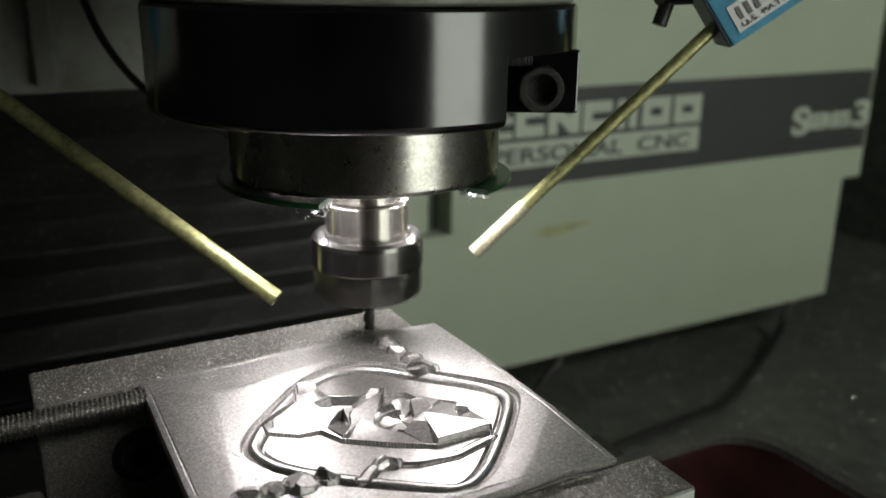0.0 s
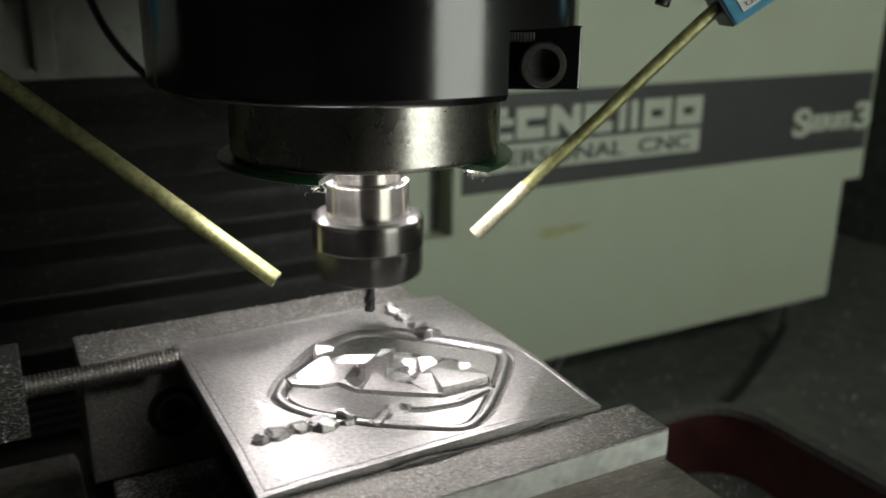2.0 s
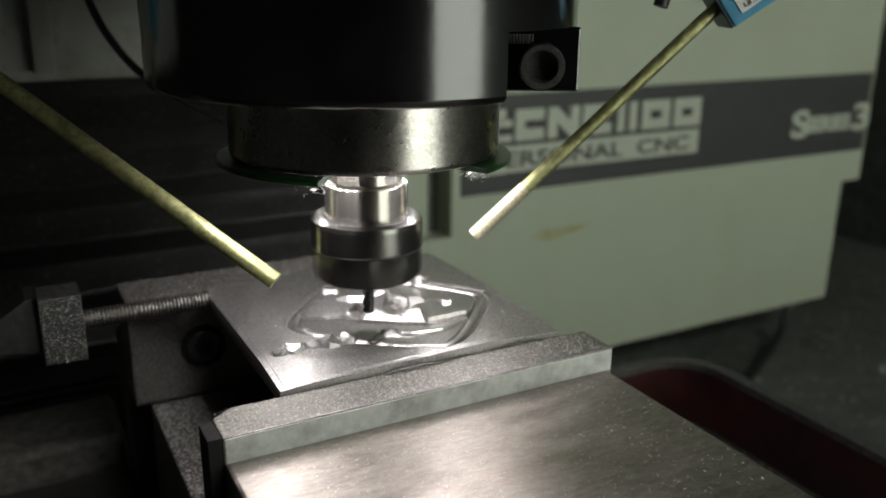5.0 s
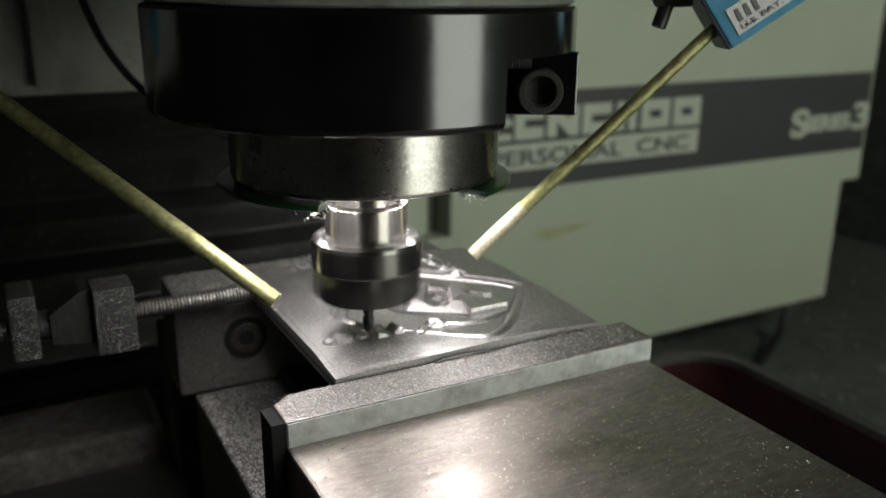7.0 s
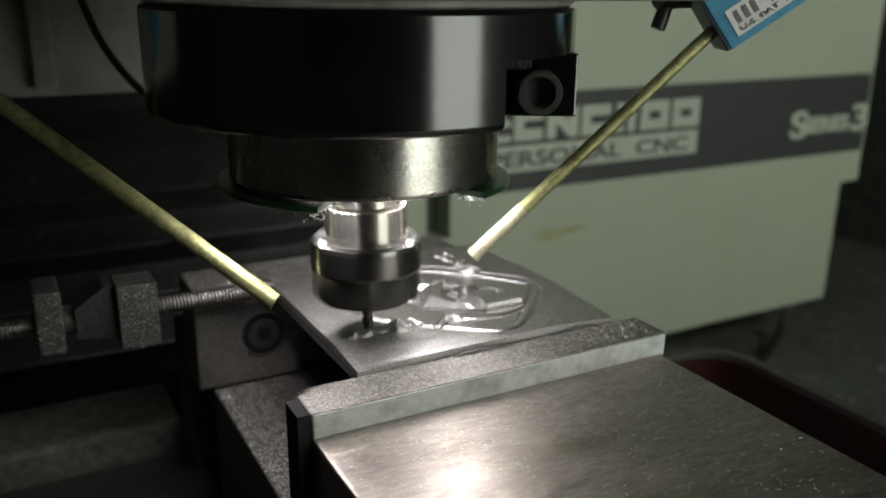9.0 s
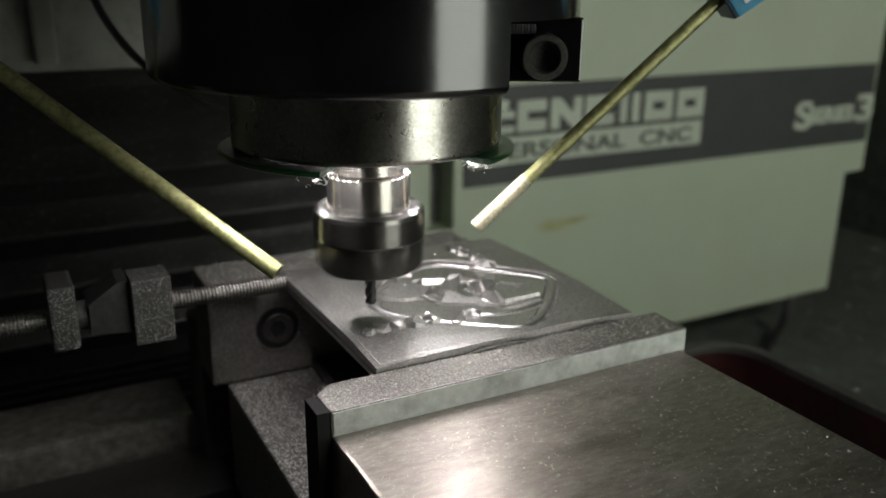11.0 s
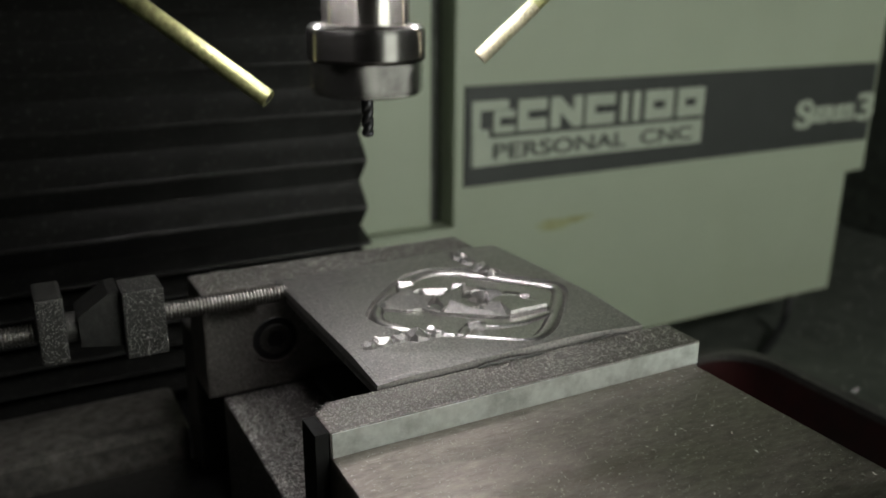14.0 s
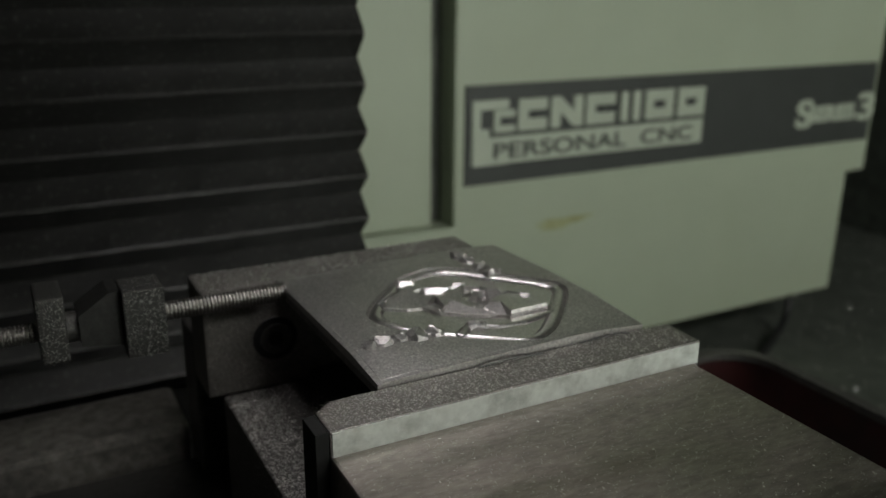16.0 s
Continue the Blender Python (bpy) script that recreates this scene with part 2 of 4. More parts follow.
def prism(outline, z0, z1, bm=None, bevel=0.0):
    """An upright solid on an outline of x, y."""
    bm = bm or bmesh.new()
    low = [bm.verts.new((x, y, z0)) for x, y in outline]
    high = [bm.verts.new((x, y, z1)) for x, y in outline]
    faces = [bm.faces.new(low[::-1]), bm.faces.new(high)]
    for i in range(len(low)):
        j = (i + 1) % len(low)
        faces.append(bm.faces.new((low[i], low[j], high[j], high[i])))
    if bevel:
        bmesh.ops.bevel(bm, geom=list({e for f in faces for e in f.edges}), offset=bevel, segments=2, affect="EDGES", profile=0.6)
    return bm


def writing(name, text, size, material, parent, m, label, width=0.0, bold=0.0):
    """Raised lettering as a mesh, at the pose m in its parent's space."""
    data = bpy.data.curves.new(name, "FONT")
    data.body, data.size, data.extrude, data.offset = text, size, 0.0002, bold
    tmp = bpy.data.objects.new(name, data)
    me = bpy.data.meshes.new_from_object(tmp)
    bpy.data.objects.remove(tmp)
    if width:
        xs = [v.co.x for v in me.vertices]
        k = width / (max(xs) - min(xs))
        lo = min(xs)
        for v in me.vertices:
            v.co.x = (v.co.x - lo) * k
    me.transform(m)
    bm = bmesh.new()
    bm.from_mesh(me)
    bpy.data.meshes.remove(me)
    left = set(bm.verts)
    while left:
        island, todo = set(), [left.pop()]
        while todo:
            v = todo.pop()
            island.add(v)
            for e in v.link_edges:
                w = e.other_vert(v)
                if w in left:
                    left.discard(w)
                    todo.append(w)
        one = bmesh.new()
        made = {v: one.verts.new(v.co) for v in island}
        for f in {f for v in island for f in v.link_faces}:
            one.faces.new([made[v] for v in f.verts])
        part(name, one, material, parent, label, base=(0, 0, 0))
    bm.free()


TABLE_RIDERS, HEAD_RIDERS, FOLDS = [], [], []


# ---- room ----
def shell():
    z = -Z0
    solid("floor", box(-3, 2.5, -3, 3.2, z - 0.1, z), FLOOR, "stained grey concrete shop floor", "floor", "structure")
    solid("ceiling", box(-3, 2.5, -3, 3.2, 1.7, 1.8), WALL, "dim grey painted ceiling", "ceiling", "structure")
    for name, b in (("wall_north", (-3.1, 2.5, 3.2, 3.3)), ("wall_east", (2.4, 2.5, -3, 3.2)), ("wall_west", (-3.1, -3, -3, 3.2))):
        solid(name, box(*b, z, 1.7), WALL, "dim grey-green painted shop wall", "wall", "structure")
    # south wall, behind the camera, with the window that lights the machine
    x0, x1, z0, z1 = WINDOW
    for b in ((-3.1, x0, -3.1, -3, z, 1.7), (x1, 2.5, -3.1, -3, z, 1.7), (x0, x1, -3.1, -3, z, z0), (x0, x1, -3.1, -3, z1, 1.7)):
        solid("wall_south", box(*b), WALL, "dim grey-green painted shop wall", "wall", "structure")
    w = thing("window_1", ((x0 + x1) / 2, -3.05, z0), "plain shop window with daylight behind", "window", "", "structure")
    e = 0.001
    for b in ((x0 + e, x0 + 0.05, z0 + e, z1 - e), (x1 - 0.05, x1 - e, z0 + e, z1 - e), (x0 + 0.051, x1 - 0.051, z0 + e, z0 + 0.05), (x0 + 0.051, x1 - 0.051, z1 - 0.05, z1 - e)):
        part("window_frame", box(b[0], b[1], -3.06, -3.01, b[2], b[3], 0.004), WHITE, w)
    part("pane", box(x0 + 0.051, x1 - 0.051, -3.075, -3.07, z0 + 0.051, z1 - 0.051), SKY, w, "bright daylight pane")
    fix = thing("ceiling_light", (LAMP_AT[0], LAMP_AT[1], 1.47), "white fluorescent ceiling fitting hung on rods", "ceiling light")
    part("frame", box(LAMP_AT[0] - 0.65, LAMP_AT[0] + 0.65, LAMP_AT[1] - 0.2, LAMP_AT[1] + 0.2, 1.50, 1.56, 0.01), WHITE, fix)
    part("diffuser", box(LAMP_AT[0] - 0.6, LAMP_AT[0] + 0.6, LAMP_AT[1] - 0.15, LAMP_AT[1] + 0.15, 1.47, 1.498, 0.004), TUBE, fix)
    for x in (-0.5, 0.5):
        part("hanger", rod([(LAMP_AT[0] + x, LAMP_AT[1], 1.56), (LAMP_AT[0] + x, LAMP_AT[1], 1.7)], 0.006, 10), BOLT, fix)


# ---- machine: what stands still ----
def machine_stand():
    stand = thing("machine_stand", (0.3, 0.2, -1.0), "oily grey steel machine stand with a chip tray", "machine stand")
    part("cabinet_base", box(-0.6, 1.3, -0.6, 1.0, -1.0, -0.36, 0.01), TRAY, stand)
    part("tray_floor", box(-0.75, 1.36, -0.75, 1.15, -0.362, -0.35, 0.002), TRAY, stand)
    part("rear_splash", box(-0.75, 1.36, 1.15, 1.165, -0.362, 0.6, 0.003), TRAY, stand)
    part("splash_ledge", box(0.9, 1.345, 1.05, 1.149, -0.30, -0.275, 0.006), TRAY, stand)
    part("side_splash", box(1.345, 1.36, 0.0, 1.149, -0.349, 0.55, 0.003), TRAY, stand)
    part("front_lip", box(-0.75, 1.36, -0.765, -0.75, -0.362, -0.28, 0.003), TRAY, stand)
    part("side_lip", box(-0.765, -0.75, -0.75, 1.15, -0.362, -0.28, 0.003), TRAY, stand)
    part("bed", box(-0.13, 0.15, -0.2, 0.42, -0.35, -0.20, 0.012), DARK_CAST, stand)
    part("way", box(-0.12, -0.07, -0.2, 0.25, -0.199, -0.175, 0.004), DARK_CAST, stand)
    part("way", box(0.09, 0.14, -0.2, 0.25, -0.199, -0.175, 0.004), DARK_CAST, stand)


def column():
    col = thing("column", (-0.15, 0.45, -0.35), "dark iron machine column behind black bellows", "machine column")
    part("casting", box(-0.36, 0.085, 0.288, 0.62, -0.35, 0.75, 0.01), DARK_CAST, col)
    part("bellows_guide", box(0.088, 0.098, 0.286, 0.31, -0.1, 0.6, 0.002), DARK_CAST, col)


def fold_pose(k, t):
    """The pose of the k-th leaf of the bellows, in the bellows' space (its foot at 0).
    The upper eleven leaves hang open and ride with the head; the lower ones unfold as it rises."""
    leaf, low, open_rise = 0.0215, 12, 0.0163
    fold_rise = (0.2085 + lift(t) - (23 - low) * open_rise) / low
    rise = fold_rise if k < low else open_rise
    deep = math.sqrt(leaf ** 2 - rise ** 2)
    z = fold_rise * (k + 0.5) if k < low else fold_rise * low + open_rise * (k - low + 0.5)
    lean = math.degrees(math.atan2(deep, rise)) * (1 if k % 2 else -1)
    return pose(0, -deep / 2, z, -lean, 0, 0)


def bellows():
    b = thing("bellows", (-0.1135, 0.280, -0.147), "black ribbed cloth way bellows dusted with fine chips", "bellows")
    for k in range(23):
        bm = box(-0.225, 0.225, -0.0008, 0.0008, -0.01055, 0.01055, 0.0005)
        leaf = part("fold", bm, RUBBER, b, base=(0, 0, 0))
        FOLDS.append((leaf, k))


def glyph(kind, x0, x1, z0, z1, y, w):
    """A plain block sign: ring, comb or bar, standing off a panel."""
    bm = bmesh.new()
    d = 0.0016
    if kind == "bar":
        box(x0, x1, y - d, y, z0, z1, 0.0, bm)
    elif kind == "ring":
        for b in ((x0, x0 + w, z0, z1), (x1 - w, x1, z0, z1), (x0 + w, x1 - w, z0, z0 + w), (x0 + w, x1 - w, z1 - w, z1)):
            box(b[0], b[1], y - d, y, b[2], b[3], 0.0, bm)
    elif kind == "bracket":
        for b in ((x0, x0 + w, z0, z1), (x0 + w, x1, z0, z0 + w), (x0 + w, x1, z1 - w, z1)):
            box(b[0], b[1], y - d, y, b[2], b[3], 0.0, bm)
    elif kind == "posts":
        for b in ((x0, x0 + w, z0, z1), (x1 - w, x1, z0, z1)):
            box(b[0], b[1], y - d, y, b[2], b[3], 0.0, bm)
        m = [bm.verts.new(p) for p in ((x0 + w, y - d, z1), (x0 + w, y - d, z1 - 1.4 * w), (x1 - w, y - d, z0), (x1 - w, y - d, z0 + 1.4 * w))]
        bm.faces.new(m)
    return bm


def cabinet():
    c = thing("control_cabinet", (0.5, 0.55, -0.35), "grey-green painted steel control cabinet with a charcoal stripe", "control cabinet")
    part("lower_case", box(0.02, 0.8745, 0.4645, 0.80, -0.2895, -0.1271, 0.0015), PAINT, c)
    part("upper_door", box(0.2862, 0.9045, 0.462, 0.80, -0.127, 0.55, 0.002), PAINT, c)
    part("side_plate", box(0.02, 0.2695, 0.478, 0.80, -0.127, 0.55, 0.003), PAINT, c)
    part("seam_strip", box(0.2700, 0.2882, 0.492, 0.80, -0.127, 0.55, 0.001), TRAY, c, "dark gap between plate and door")
    stripe = part("stripe", box(0.2965, 0.8985, 0.4600, 0.4622, -0.0858, 0.0132, 0.0004), STRIPE, c, "charcoal sign stripe")
    y = 0.4598
    # the emblem in plain blocks
    part("emblem", glyph("bracket", 0.3035, 0.345, -0.066, -0.0015, y, 0.0095), LETTER, stripe, "pale green angular emblem")
    part("emblem", glyph("bar", 0.3045, 0.3225, -0.066, -0.030, y - 0.0006, 0.008), LETTER, stripe, "pale green angular emblem")
    for kind, x0, x1 in (("bracket", 0.3565, 0.391), ("posts", 0.396, 0.4355), ("bracket", 0.4400, 0.4775), ("bar", 0.4855, 0.4955), ("bar", 0.5020, 0.5120), ("ring", 0.5190, 0.5590), ("ring", 0.5650, 0.6045)):
        part("emblem_block", glyph(kind, x0, x1, -0.034, -0.0025, y, 0.0115), LETTER, stripe)
    part("emblem_block", glyph("bracket", 0.3275, 0.352, -0.034, -0.012, y - 0.0009, 0.0070), LETTER, stripe)
    band = part("text_band", box(0.3190, 0.6050, y - 0.0012, y, -0.0655, -0.0385, 0.0003), LETTER, stripe, "pale green text band")
    up = pose(0, 0, 0, 90, 0, 0)
    off = BASE[c.name]
    writing("lettering", "PERSONAL  CNC", 0.022, STRIPE, band, pose(0.328 - off.x, y - 0.0016 - off.y, -0.0600 - off.z) @ up, "charcoal capital letters", 0.262, 0.0004)
    writing("lettering", "SERIES", 0.026, LETTER, stripe, pose(0.781 - off.x, y - 0.0016 - off.y, -0.0555 - off.z) @ up @ Matrix.Shear("XZ", 4, (0.0, 0.0)), "pale slanted capital letters", 0.083, 0.0013)
    writing("lettering", "3", 0.046, LETTER, stripe, pose(0.868 - off.x, y - 0.0016 - off.y, -0.0575 - off.z) @ up, "large pale number", 0.033, 0.0016)
    writing("lettering", "S", 0.046, LETTER, stripe, pose(0.757 - off.x, y - 0.0018 - off.y, -0.0605 - off.z) @ up, "large pale capital letter", 0.030, 0.0016)
    rim = []
    for k in range(28):
        a = 2 * math.pi * k / 28
        q = 1 + 0.22 * math.sin(3 * a + 1) + 0.12 * math.sin(7 * a)
        rim.append((0.420 + 0.034 * q * math.cos(a), -0.1385 + (0.006 * math.sin(a) + 0.0022 * math.cos(a)) * q))
    bm = bmesh.new()
    bm.faces.new([bm.verts.new((x, 0.4641, z)) for x, z in rim])
    part("oil_smear", bm, SMEAR, c, "dried yellowish oil smear")
    part("foot_rail", box(0.05, 0.80, 0.62, 0.78, -0.35, -0.2897, 0.003), TRAY, c)


def hoses():
    solid("drain_hose", rod(bend([(0.835, 0.495, -0.2935), (0.826, 0.485, -0.305), (0.800, 0.470, -0.332), (0.722, 0.431, -0.3436), (0.61, 0.3755, -0.3436), (0.556, 0.365, -0.3436), (0.40, 0.35, -0.3436), (0.2, 0.33, -0.3436)]), 0.0048, 12), PLASTIC,
          "black rubber hose hanging down to the chip tray", "hose", base=(0.5, 0.37, -0.349), smooth=True)
    solid("power_cable", rod(bend([(0.455, 0.492, -0.2935), (0.442, 0.484, -0.306), (0.423, 0.482, -0.325), (0.396, 0.480, -0.3436), (0.30, 0.47, -0.3448), (0.2, 0.46, -0.3448)]), 0.0045, 12), PLASTIC,
          "thin black power cable below the cabinet", "cable", base=(0.24, 0.38, -0.3495), smooth=True)


# ---- machine: what rides on the table ----
def work_table():
    t = thing("milling_table", (0.0, 0.05, -0.175), "worn grey cast-iron milling table with slots", "milling table")
    for y0, y1 in ((-0.075, -0.028), (-0.012, 0.045), (0.061, 0.1035)):
        part("slot_rib", box(-0.42, 0.20, y0, y1, -0.118, -0.097, 0.0015), DARK_CAST, t)
    part("slab", box(-0.42, 0.20, -0.075, 0.1035, -0.150, -0.1185, 0.003), DARK_CAST, t)
    part("rear_edge", box(-0.42, -0.046, 0.106, 0.150, -0.150, -0.081, 0.004), RAIL, t, "grey rear rail of the table")
    part("saddle", box(-0.12, 0.14, -0.10, 0.13, -0.175, -0.1505, 0.006), DARK_CAST, t)
    TABLE_RIDERS.append(t)
    # a red rimmed trough at the table's end
    tr = thing("coolant_trough", (0.22, -0.1, -0.150), "red painted trough with a worn grey rim", "trough")
    x1, y1, r = 0.262, 0.068, 0.032

    def outline(d):
        pts = [(0.085, y1 - d)]
        for k in range(9):
            a = radians(90 - 90 * k / 8)
            rr = r - d
            pts.append((x1 - r + rr * math.cos(a), y1 - r + rr * math.sin(a)))
        pts.append((x1 - d, -0.45))
        return pts

    def band(o0, o1, z0, z1):
        bm = bmesh.new()
        rows = []
        for (ax, ay), (bx, by) in zip(o0, o1):
            rows.append([bm.verts.new(p) for p in ((ax, ay, z0), (bx, by, z0), (bx, by, z1), (ax, ay, z1))])
        for p, q in zip(rows, rows[1:]):
            for i in range(4):
                j = (i + 1) % 4
                bm.faces.new((p[i], q[i], q[j], p[j]))
        bm.faces.new(rows[0])
        bm.faces.new(rows[-1])
        return bm

    part("rim", band(outline(0), outline(0.007), -0.091, -0.087), CAST, tr, "worn grey metal rim", smooth=True)
    part("side_wall", band(outline(0.001), outline(0.0055), -0.140, -0.0912), RED, tr, "red enamelled wall", smooth=True)
    part("trough_floor", box(0.201, x1 - 0.002, -0.45, y1 - 0.006, -0.1495, -0.1250), TRAY, tr, "grey oily floor with chips")
    TABLE_RIDERS.append(tr)


def vise():
    v = thing("machine_vise", (0.03, 0.0, -0.097), "grey steel machine vise dusted with fine chips", "vise")
    jx0, jx1, fy = -0.038, 0.0962, -0.0593
    # movable slide
    part("slide", box(jx0, jx1 - 0.002, -0.25, fy + 0.001, -0.060, -0.0106, 0.0012), SLAB, v, "scuffed flat steel slide")
    # front jaw with a cut corner
    jaw = part("front_jaw", prism([(jx0, fy), (jx1, fy), (jx1, -0.0425), (jx0 + 0.006, -0.0425), (jx0, -0.0475)], -0.0395, -0.0026, bevel=0.0005), JAW, v, "ground steel jaw plate")
    # thin pale sheet that paints the light falling on the jaw's front
    part("lit_face", box(jx0 + 0.0006, jx1 - 0.0006, fy - 0.0004, fy, -0.01055, -0.0031), JAW_FACE, jaw, "front face toned pale for the window's light")
    # end block coloured black, since the jaw's left end lies in shade
    part("carrier_end", box(jx0 - 0.0040, jx0 - 0.0001, fy + 0.0006, -0.0480, -0.0600, -0.0029, 0.0002), SHADE_BLACK, v, "jaw carrier end, blacked in for shade")
    # bed and rear jaw
    part("bed", box(-0.0400, 0.09, -0.25, 0.0600, -0.097, -0.0474, 0.0010), BED, v, "chip-dusted bed of the vise")
    part("bed_rail", box(-0.004, 0.074, -0.24, 0.0584, -0.0473, -0.042, 0.0015), DARK_CAST, v)
    rear = part("rear_jaw", box(-0.0455, 0.0796, 0.0602, 0.0855, -0.0475, -0.0028, 0.0010), REAR_JAW, v, "stained steel rear jaw, toned down for the plate's shade")
    part("rear_block", box(-0.0455, 0.078, 0.0857, 0.110, -0.097, -0.030, 0.002), CAST, v)
    part("jaw_step", box(-0.0430, -0.0240, 0.0575, 0.0600, -0.0095, -0.0045, 0.0006), CAST, rear, "small stepped ledge")
    # cap screw of the rear jaw in its counterbore, with a paler arc along the lower lip
    sx, sz = -0.0172, -0.0262
    stand = Matrix.Translation(Vector((sx, 0.0600, sz)) - BASE[v.name]) @ pose(0, 0, 0, 90, 0, 0)
    # the hole's shade is painted as a flat black disc and a black socket floor
    hole = part("counterbore", lathe([(0.0, 0.0003), (0.0090, 0.0003), (0.0092, 0.0001), (0.0092, -0.0004), (0.0, -0.0004)], (0, 0), 48), PLASTIC, rear, "black disc for the counterbore's shade", base=(0, 0, 0))
    lip = part("bore_lip", lathe([(0.0093, -0.0002), (0.0094, 0.0006), (0.0104, 0.0004), (0.0108, -0.0002)], (0, 0), 30, None, 225, 335, closed=True), JAW, rear, "paler arc along the lower lip", smooth=True, base=(0, 0, 0))
    head = part("cap_screw", lathe([(0.0034, 0.0006), (0.0037, 0.0016), (0.0058, 0.0016), (0.0064, 0.0012), (0.0065, 0.0003)], (0, 0), 40), BOLT, rear, "black socket cap screw", smooth=True, base=(0, 0, 0))
    socket = part("socket", lathe([(0.0, 0.0008), (0.0036, 0.0008), (0.0036, 0.0003)], (0, 0), 6), PLASTIC, rear, "hexagon socket", base=(0, 0, 0))
    for piece in (hole, lip, head, socket):
        piece.matrix_local = stand
    TABLE_RIDERS.append(v)


def vise_stop():
    s = thing("work_stop", (-0.068, 0.047, -0.0135), "blackened steel work stop clamped on a threaded rod", "work stop")
    ry, rz, r = 0.050, -0.0028, 0.0037
    # threaded rod, turned ridge by ridge
    x = -0.30
    bm = bmesh.new()
    rings = []
    while x < -0.0165:
        for dx, rr in ((0, r * 0.84), (0.0005, r), (0.0008, r), (0.0012, r * 0.84)):
            rings.append([bm.verts.new((x + dx, ry + rr * math.cos(2 * math.pi * k / 18), rz + rr * math.sin(2 * math.pi * k / 18))) for k in range(18)])
        x += 0.00135
    for a, b in zip(rings, rings[1:]):
        for k in range(18):
            bm.faces.new((a[k], a[(k + 1) % 18], b[(k + 1) % 18], b[k]))
    bm.faces.new(rings[0])
    bm.faces.new(rings[-1])
    part("threaded_rod", bm, THREAD, s, "oiled threaded rod")
    part("clamp_block", box(-0.0763, -0.0622, 0.038, 0.0535, -0.0138, 0.0110, 0.0006), STOP, s, "square blackened clamp block with chip dust")
    bm = bmesh.new()
    side = [(-0.0765, -0.0100), (-0.0765, 0.0105), (-0.0800, 0.0100), (-0.0905, 0.0030), (-0.0905, -0.0080)]
    rows = [[bm.verts.new((x, y, z)) for x, z in side] for y in (0.0425, 0.0580)]
    for i in range(5):
        bm.faces.new((rows[0][i], rows[0][(i + 1) % 5], rows[1][(i + 1) % 5], rows[1][i]))
    bm.faces.new(rows[0])
    bm.faces.new(rows[1])
    part("clamp_neck", bm, DARK_CAST, s, "sloping black neck")
    part("rear_bar", box(-0.1035, -0.0945, 0.040, 0.060, -0.0118, 0.0120, 0.0012), STOP, s)
    part("spacer", rod([(-0.0945, ry, rz), (-0.0765, ry, rz)], 0.0055, 20), STOP, s, smooth=True)
    TABLE_RIDERS.append(s)


def inside(poly, x, y):
    """Signed distance to a closed outline, negative within; x and y are arrays."""
    best, odd = np.full(x.shape, 1e9), np.zeros(x.shape, bool)
    for (ax, ay), (bx, by) in zip(poly, poly[1:] + poly[:1]):
        ex, ey = bx - ax, by - ay
        t = np.clip(((x - ax) * ex + (y - ay) * ey) / (ex * ex + ey * ey), 0, 1)
        best = np.minimum(best, np.hypot(x - ax - t * ex, y - ay - t * ey))
        if ay != by:
            odd ^= ((ay > y) != (by > y)) & (x < ex * (y - ay) / ey + ax)
    return np.where(odd, -best, best)


def near_line(line, x, y):
    best = np.full(x.shape, 1e9)
    for (ax, ay), (bx, by) in zip(line, line[1:]):
        ex, ey = bx - ax, by - ay
        t = np.clip(((x - ax) * ex + (y - ay) * ey) / (ex * ex + ey * ey), 0, 1)
        best = np.minimum(best, np.hypot(x - ax - t * ex, y - ay - t * ey))
    return best


# outlines in mm from the plate's corner: the rim, the mask within it, its eyes
RING = [(16.3, 46), (18.8, 36), (26, 27), (38, 17), (53.5, 5.2), (59, 3.2), (64.4, 4.2), (74, 11.5), (92, 32), (97, 40), (97, 47), (82, 65), (71, 77), (63, 82), (54.7, 83), (42.3, 78), (31.2, 66.8), (21, 55)]
MASK = [(25.6, 57), (25.4, 52.8), (32.6, 47.8), (38.6, 47.3), (42, 40.3), (53, 32.5), (63.3, 26.0), (79, 25.8), (81, 30), (79, 46), (68, 57), (60, 62), (47.5, 66), (46, 73), (40.5, 74.8), (38.0, 66)]
EYE_WIDE = [(52.6, 44.5), (57, 50.6), (64, 53.5), (70, 50.5), (72, 45), (66, 41), (58, 36), (53.0, 40)]
EYE_SMALL = [(42, 62), (47.6, 64.5), (56, 59), (51, 54), (46.5, 56), (42.5, 58.5)]
